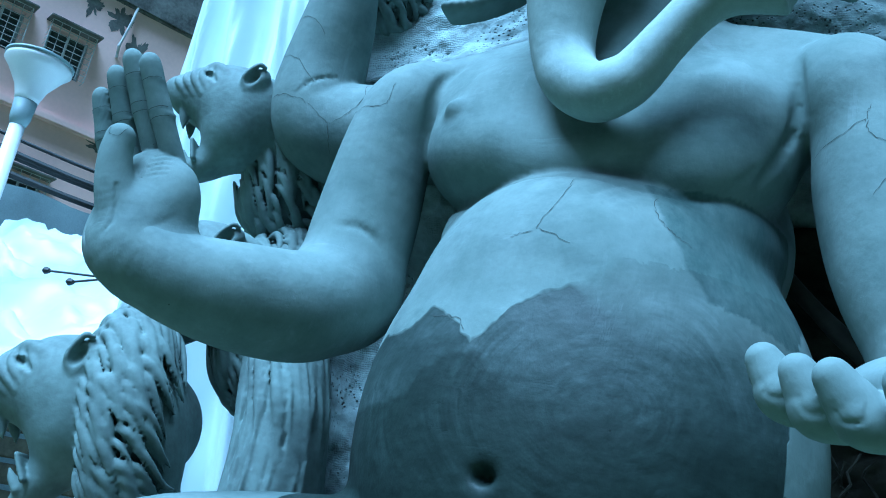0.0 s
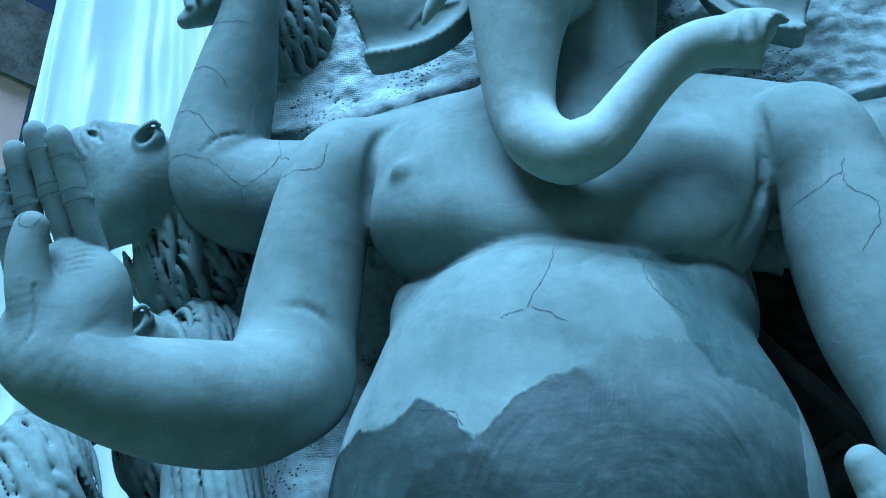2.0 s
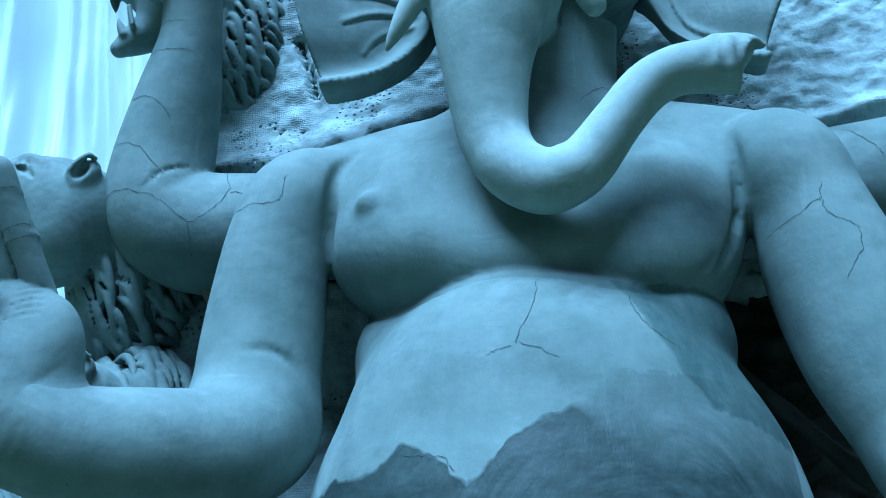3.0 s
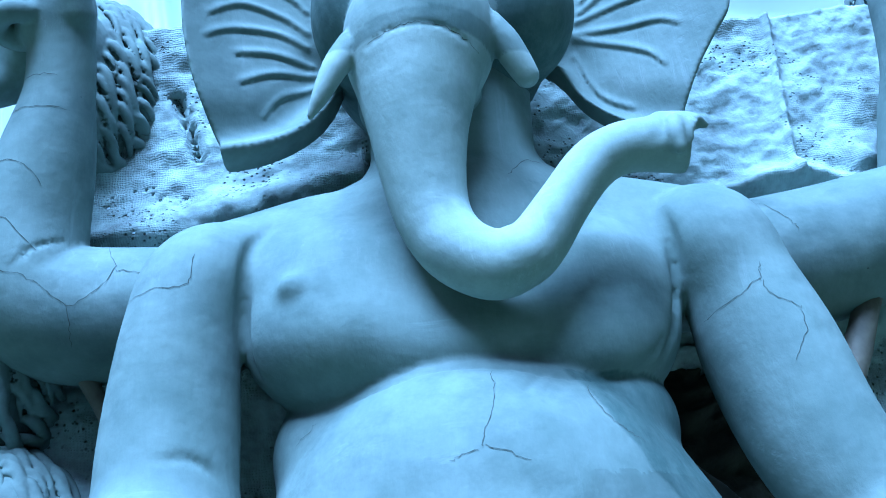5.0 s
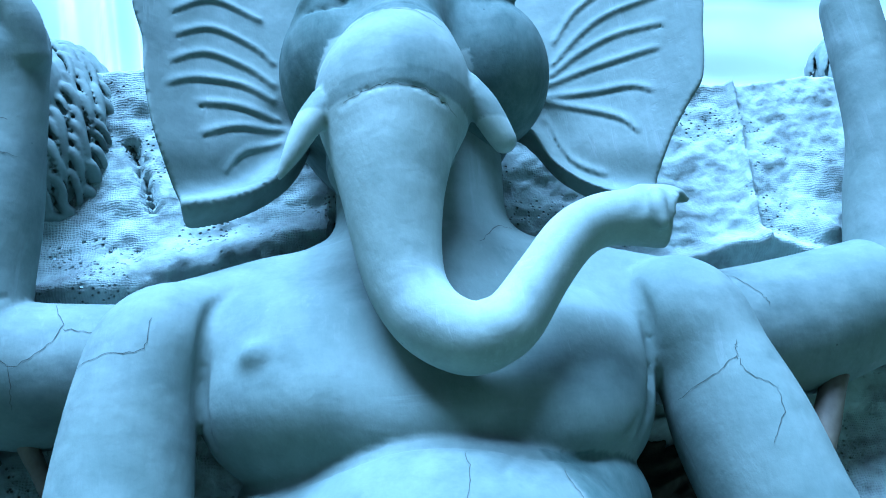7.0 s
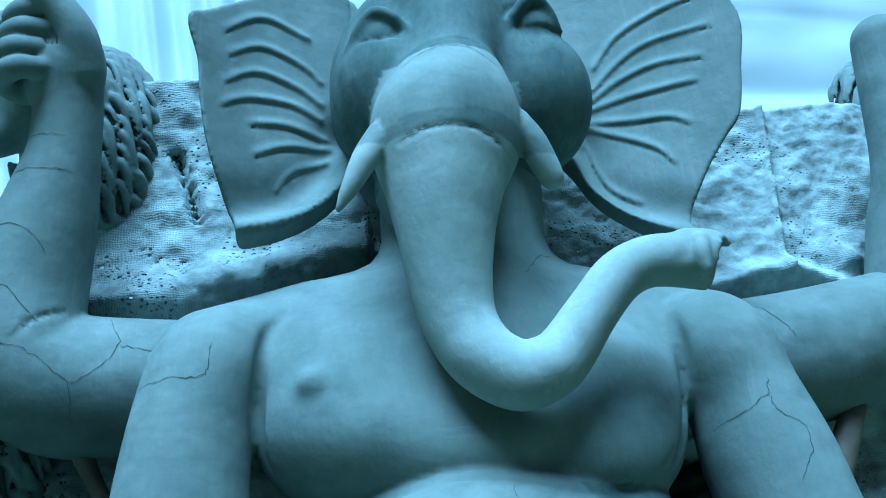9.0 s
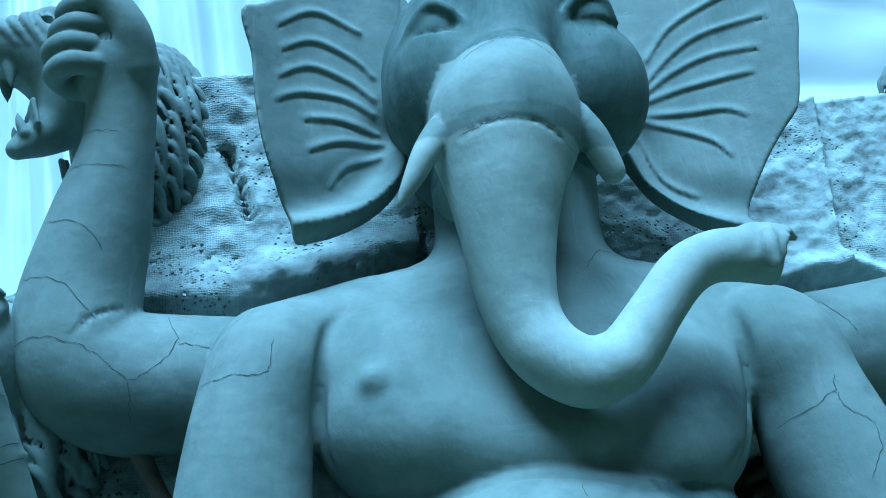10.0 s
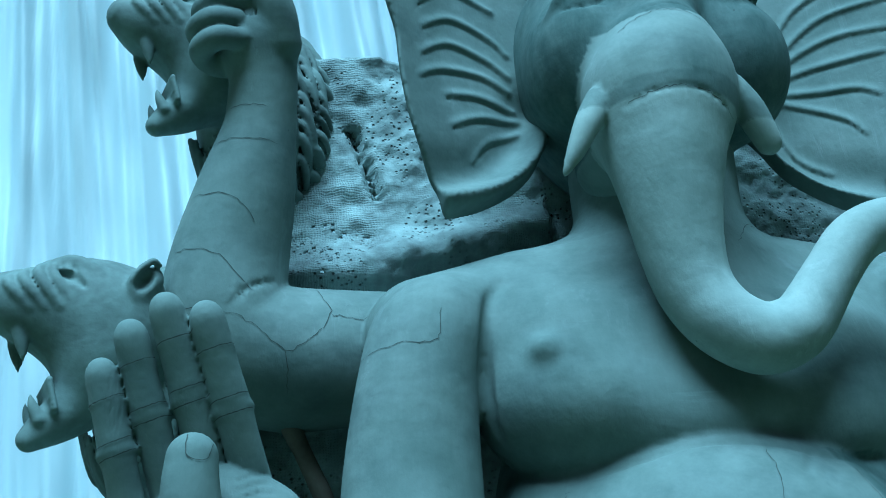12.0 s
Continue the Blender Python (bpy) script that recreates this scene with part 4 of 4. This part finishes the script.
# ---- throne back: clay smeared over hessian ----
def throne_place(u, v):
    x, z = -0.95 + 2.45 * u, 1.22 + 2.32 * v + 0.012 * math.sin(23 * u) + 0.02 * math.sin(9 * u) - 0.05 * max(0, 0.3 - u)
    n = noise.fractal(Vector((x * 3, 0.3, z * 3)), 0.9, 2.1, 5)
    f = noise.fractal(Vector((x * 13, 2.3, z * 19)), 0.55, 2.3, 6)
    ridge = abs(noise.noise(Vector((x * 2.6 + 1.1 * z, 5, z * 1.4 - x))))
    low = 1 if z < 2.6 else (0.22 if x > 0.15 else 0.5)
    y = 0.655 + low * (0.05 * n - 0.07 * (0.25 - ridge)) + 0.009 * f
    if x < -0.2:
        y += 0.05 * math.exp(-((z - 2.885 + 0.1 * (x + 0.7)) / 0.022) ** 2) - 0.05 * math.exp(-((z - 2.96 - 0.25 * (x + 0.7)) / 0.05) ** 2)
        y += 0.06 * math.exp(-((x + 0.66 - 0.32 * (3.3 - z)) / 0.014) ** 2) * (3.16 < z < 3.36) * (0.4 + abs(noise.noise(Vector((x * 40, 1, z * 60)))) * 1.5)
    if x > 0.3:
        y -= 0.03 * math.exp(-((x - 0.90 - 0.075 * (z - 3.2)) / 0.012) ** 2) * (z > 3.0) + 0.05 * math.exp(-((z - 2.985 - 0.04 * math.sin(x * 9)) / 0.03) ** 2)
        y -= 0.06 * math.exp(-((x - 1.08) / 0.05) ** 2 - ((z - 3.06) / 0.05) ** 2)
        y += 0.07 * math.exp(-((x - 0.85) / 0.02) ** 2 - ((z - 2.965) / 0.014) ** 2)
    y += (0.42 if x > 0 else 0.10) * (1 / (1 + math.exp(-(abs(x - 0.02) - 0.30) / 0.03))) * (1 / (1 + math.exp((z - 2.52 + 0.10 * (x < 0)) / 0.03))) * (abs(x) < 0.80)
    return Vector((x, y, z))


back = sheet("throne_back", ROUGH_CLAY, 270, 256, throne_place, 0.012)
# small holes worn through the hessian
bm = bmesh.new()
bm.from_mesh(back.data)
hole_rnd = random.Random(11)
bm.faces.ensure_lookup_table()
gone = [f for f in bm.faces if hole_rnd.random() < 0.16 * math.exp(-((f.calc_center_median().x + 0.765) / 0.03) ** 2 - ((f.calc_center_median().z - 3.10) / 0.022) ** 2)
        + 0.10 * math.exp(-((f.calc_center_median().x + 0.76) / 0.05) ** 2 - ((f.calc_center_median().z - 3.03) / 0.06) ** 2)]
# the clay has not been carried round behind the waist on this side
for f in bm.faces:
    c = f.calc_center_median()
    if 0.30 < c.x < 0.86 + 0.02 * math.sin(31 * c.z) and c.z < 2.50 + 0.03 * math.sin(17 * c.x) and f not in gone:
        gone.append(f)
bmesh.ops.delete(bm, geom=list(set(gone)), context="FACES")
bm.to_mesh(back.data)
bm.free()
tagged(back, "lumpy throne back of pale clay smeared over coarse hessian", "throne back")


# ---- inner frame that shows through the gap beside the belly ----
# straw and bamboo coloured near black for the shade inside the gap
POLE = material("shaded_bamboo", (0.045, 0.042, 0.030), 0.75, 0.4, 12, 0.4, 60)
STRAW = material("straw_shade_dark", (0.035, 0.032, 0.022), 0.95, 0.5, 14, 1.0, 60)
# sheet that closes the gap; its dark colour stands in for deep shade
core = sheet("shaded_straw_sheet", STRAW, 40, 50, lambda u, v: Vector((0.10 + 0.74 * u, 0.82 + 0.05 * noise.fractal(Vector((u * 5, v * 14, 3)), 0.8, 2, 4) - 0.10 * math.sin(math.pi * u), 1.90 + 0.68 * v + 0.02 * math.sin(19 * u))), 0.03)
tagged(core, "straw sheet behind the gap, coloured dark for deep shade", "straw")
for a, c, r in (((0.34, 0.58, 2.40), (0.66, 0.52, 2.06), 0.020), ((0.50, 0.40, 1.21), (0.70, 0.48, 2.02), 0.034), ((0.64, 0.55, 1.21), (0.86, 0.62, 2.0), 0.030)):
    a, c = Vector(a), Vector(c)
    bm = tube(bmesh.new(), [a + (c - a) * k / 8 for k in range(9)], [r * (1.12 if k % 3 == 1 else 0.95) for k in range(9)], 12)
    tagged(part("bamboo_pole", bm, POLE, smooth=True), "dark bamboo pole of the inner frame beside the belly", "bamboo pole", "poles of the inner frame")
twig_rnd = random.Random(6)
for i in range(7):
    p = Vector((0.47 + 0.03 * i, 0.56, 1.97 - 0.01 * (i % 3)))
    run = [p]
    for k in range(6):
        p = p + Vector((twig_rnd.uniform(-0.022, 0.022), twig_rnd.uniform(-0.01, 0.01), -twig_rnd.uniform(0.008, 0.03)))
        run.append(p)
    tagged(part("twig", tube(bmesh.new(), run, 0.0035, 5), STRAW), "thin dark broken twig hanging from the straw core", "twig", "twigs")

# ---- white polythene sheets hung round the workshop ----
def hang(x0, x1, z0, z1, y, depth, folds, seed, lean=0.0, across=False):
    def place(u, v):
        x, z = x0 + (x1 - x0) * u + lean * (1 - v), z0 + (z1 - z0) * v
        w = v if across else u + 0.16 * v + 0.10 * v * v * math.sin(3 * u)
        o = u if across else v
        a = math.sin(w * folds * 6.28 + 2 * noise.noise(Vector((w * 5, o * 2, seed)))) * (0.5 + 0.5 * noise.noise(Vector((w * 9, o * 1.5, seed + 7))))
        c = noise.fractal(Vector((w * folds * 0.6, o * 2.2, seed + 3)), 0.8, 2, 4)
        e = abs(noise.noise(Vector((w * folds * 1.7 + 0.5 * o, o * 1.1, seed + 11)))) + 0.5 * abs(noise.noise(Vector((w * folds * 3.9 - 0.9 * o, o * 1.7, seed + 13))))
        return Vector((x, y + depth * (0.6 * a + 0.9 * c - 1.1 * e), z))
    return place


tagged(sheet("plastic_sheet", SHEET, 260, 70, hang(-2.05, -0.35, 0.02, 5.2, 1.05, 0.10, 9, 1, 0.18)), "white translucent polythene sheet hanging in long folds behind the lions", "plastic sheet")
tagged(sheet("plastic_sheet", SHEET, 60, 240, hang(-0.75, 2.6, 0.02, 5.6, 1.45, 0.05, 7, 5, 0, True)), "white polythene sheet stretched in slack folds behind the throne", "plastic sheet")
tagged(sheet("plastic_sheet", SHEET, 90, 50, lambda u, v: Vector((-6.2 + 4.6 * u, 2.7 + 1.4 * v + 0.1 * noise.noise(Vector((u * 9, v * 4, 2))), 2.40 + 1.34 * v - 0.3 * u + 0.16 * noise.fractal(Vector((u * 7, v * 5, 0)), 0.8, 2, 4) - 0.20 * abs(noise.noise(Vector((u * 6 + 2 * v, v * 3 - u, 4))))))), "creased white plastic cover over a low shed roof", "plastic sheet")
tagged(sheet("tarpaulin", TARP, 40, 20, lambda u, v: Vector((-7.3 + 3.4 * u, 2.9 + 3.9 * u + 0.2 * v, 0.02 + 4.12 * v - 0.2 * u + 0.10 * noise.noise(Vector((u * 8, v * 3, 1)))))), "grey tarpaulin tied over a shed roof edge", "tarpaulin")

# slatted dark shed side under the covers
shed = tagged(new("shed"), "dark bamboo-slatted shed wall under plastic covers", "shed")
for i in range(14):
    bm = box(bmesh.new(), (-7.4, 3.4 + 0.01 * (i % 3), 0.1 + i * 0.17), (-2.6, 3.45 + 0.01 * (i % 3), 0.235 + i * 0.17), 0.01)
    part("slat", bm, WOOD, shed)
for x in (-7.2, -5.0, -2.8):
    part("post", tube(bmesh.new(), [(x, 3.52, 0), (x, 3.52, 2.55)], 0.05), WOOD, shed)

# ---- bamboo props under the rear arms ----
for a, c in (((-0.86, 0.53, 2.64), (-0.74, 0.60, 2.40)), ((0.955, 0.52, 2.70), (0.70, 0.54, 2.16))):
    a, c = Vector(a), Vector(c)
    w = 0.62 if a.x < 0 else 1.0
    bm = tube(bmesh.new(), [a + (c - a) * k / 6 for k in range(7)], [w * r for r in (0.032, 0.030, 0.034, 0.030, 0.031, 0.033, 0.028)], 12)
    tagged(part("bamboo_prop", bm, WOOD, smooth=True), "short bamboo prop smeared with clay under a rear arm", "bamboo pole")

# ---- pink apartment building ----
P0, UDIR = Vector((-13.4, 10.33, 0)), Vector((0.469, 0.883, 0))
FACE = Matrix.Translation(P0) @ Matrix(((0.469, -0.883, 0), (0.883, 0.469, 0), (0, 0, 1))).to_4x4()
building = tagged(new("apartment_building"), "weathered pink plastered apartment block with barred windows", "building")
building.matrix_world = FACE
WINDOWS = [(-0.38, 9.0), (-1.60, 9.0), (-2.9, 9.0), (-0.38, 6.1), (-1.60, 6.1)]
W, H = 0.75, 0.82
bm = bmesh.new()
# wall in strips round the openings
cols = [-9.0] + [v for x in sorted({w[0] for w in WINDOWS}) for v in (x, x + W)] + [3.4]
rows = [0.0, 6.1, 6.1 + H, 9.0, 9.0 + H, 10.9]
for i in range(len(cols) - 1):
    for j in range(len(rows) - 1):
        if any(abs(cols[i] - w[0]) < 1e-6 and abs(rows[j] - w[1]) < 1e-6 for w in WINDOWS):
            continue
        box(bm, (cols[i], 0, rows[j]), (cols[i + 1], 0.3, rows[j + 1]))
bmesh.ops.remove_doubles(bm, verts=bm.verts, dist=1e-4)
part("wall", bm, PINK, building)
part("end_wall", box(bmesh.new(), (3.1, 0.302, 0), (3.4, 8, 10.9)), PINK, building)
bm = box(bmesh.new(), (-9.1, -0.12, 10.9), (3.5, 8, 12.6), 0.03)
part("parapet", bm, GREY_PLASTER, building, "blackened mossy parapet")
part("ledge", box(bmesh.new(), (-9, -0.16, 8.02), (3.4, -0.003, 8.16), 0.02), PINK, building, "stained plaster ledge")
part("ledge", box(bmesh.new(), (-9, -0.16, 5.2), (3.4, -0.003, 5.34), 0.02), PINK, building)
for x, z in WINDOWS:
    win = part("window", box(bmesh.new(), (x + 0.05, 0.15, z), (x + W - 0.05, 0.17, z + H)), DARK, building, "dark louvred shutter")
    for jx in (x, x + W - 0.05):
        part("jamb", box(bmesh.new(), (jx, 0.1, z), (jx + 0.05, 0.2, z + H)), LAMP_GREY, win)
    part("mullion", box(bmesh.new(), (x + W / 2 - 0.02, 0.09, z), (x + W / 2 + 0.02, 0.145, z + H)), IRON, win)
    for k in range(9):
        part("louvre", box(bmesh.new(), (x + 0.06, 0.11, z + 0.05 + k * 0.085), (x + W - 0.06, 0.145, z + 0.075 + k * 0.085)), DARK, win)
    grille = part("grille", bmesh.new(), IRON, building, "projecting iron window grille")
    bm = bmesh.new()
    for k in range(9):
        zz = z - 0.05 + k * (H + 0.1) / 8
        tube(bm, [(x - 0.05, 0, zz), (x - 0.05, -0.22, zz), (x + W + 0.05, -0.22, zz), (x + W + 0.05, 0, zz)], 0.007, 5)
    for k in range(6):
        xx = x - 0.05 + k * (W + 0.1) / 5
        tube(bm, [(xx, -0.22, z - 0.05), (xx, -0.22, z + H + 0.05)], 0.007, 5)
    bm.to_mesh(grille.data)
    bm.free()
    bm = box(bmesh.new(), (x - 0.12, -0.34, z + H + 0.06), (x + W + 0.12, -0.003, z + H + 0.10), 0.01)
    part("canopy", bm, GREY_PLASTER, building, "thin dark window canopy")
# stains: patches where plaster has gone black
rnd = random.Random(3)
for cx, cz, sx, sz in ((0.75, 10.55, 0.32, 0.35), (1.25, 10.0, 0.28, 0.5), (0.2, 10.6, 0.22, 0.3), (1.1, 8.0, 0.35, 0.18), (0.55, 7.2, 0.12, 0.1)):
    bm = bmesh.new()
    ring = []
    for k in range(70):
        a = math.tau * k / 70
        r = 0.62 + 0.55 * noise.noise(Vector((2.2 * math.cos(a), 2.2 * math.sin(a), cx))) + rnd.uniform(-0.10, 0.14)
        ring.append(bm.verts.new((cx + sx * r * math.cos(a), -0.004, min(10.85, cz + sz * r * math.sin(a)))))
    bm.faces.new(ring)
    part("moss_stain", bm, GREY_PLASTER, building, "black moss stain on the plaster")
part("drain_pipe", tube(bmesh.new(), [(1.0, -0.08, 11.2), (0.95, -0.1, 10.6), (0.85, -0.1, 10.0), (0.9, -0.02, 9.8)], 0.03), IRON, building, "pale bent drain pipe")

# ---- street lamp ----
lamp = tagged(new("street_lamp"), "street lamp with a white bowl shade on a grey-green post", "street lamp")
lamp.location = (-5.19, 3.06, 0)
bm = bmesh.new()
tube(bm, [(0, 0, 4.28), (0, 0, 4.31), (0, 0, 4.40), (0, 0, 4.52), (0, 0, 4.57), (0, 0, 4.60)], [0.085, 0.09, 0.12, 0.20, 0.245, 0.24], 28)
part("shade", bm, LAMP_WHITE, lamp, "white conical bowl shade", True)
part("rim", tube(bmesh.new(), [(0, 0, 4.602), (0, 0, 4.62), (0, 0, 4.66)], [0.25, 0.25, 0.16], 28), LAMP_GREY, lamp, "dark metal rim", True)
part("collar", tube(bmesh.new(), [(0, 0, 4.08), (0, 0, 4.14), (0, 0, 4.279)], [0.055, 0.075, 0.083], 20), LAMP_GREY, lamp, "", True)
part("post", tube(bmesh.new(), [(0, 0, 0), (0, 0, 1.0), (0, 0, 4.079)], [0.075, 0.07, 0.055], 16), LAMP_WHITE, lamp, "whitewashed post", True)

# ---- thin rods that stick out of the covers ----
for a, c in (((-4.00, 2.62, 2.87), (-3.42, 2.66, 2.86)), ((-3.79, 2.62, 2.81), (-3.40, 2.66, 2.88))):
    a, c = Vector(a), Vector(c)
    rod = tagged(new("wire_rod"), "thin dark wire rod with a knotted end over the white covers", "wire rod", "wire rods")
    part("shaft", tube(bmesh.new(), [a + (c - a) * k / 4 for k in range(5)], 0.007, 6), WIRE, rod)
    part("knot", tube(bmesh.new(), [a - Vector((0.03, 0, 0)), a - Vector((0.01, 0, 0)), a + Vector((0.02, 0, 0))], [0.012, 0.024, 0.014], 8), WIRE, rod)

# ---- cables sagging across to the shed ----
for i in range(6):
    a, c = Vector((-7.2, 2.3, 4.30 + 0.06 * i)), Vector((-4.2, 6.05, 4.02 + 0.05 * i))
    bm = tube(bmesh.new(), [a + (c - a) * t - Vector((0, 0, 0.16 * math.sin(math.pi * t) * (1 + 0.3 * math.sin(2 * i)))) for t in (k / 12 for k in range(13))], (0.030, 0.014, 0.022, 0.012, 0.03, 0.016)[i], 6)
    tagged(part("cable", bm, LAMP_WHITE if i == 3 else WIRE), "bundled sagging cable above the shed roof", "cable", "cables")
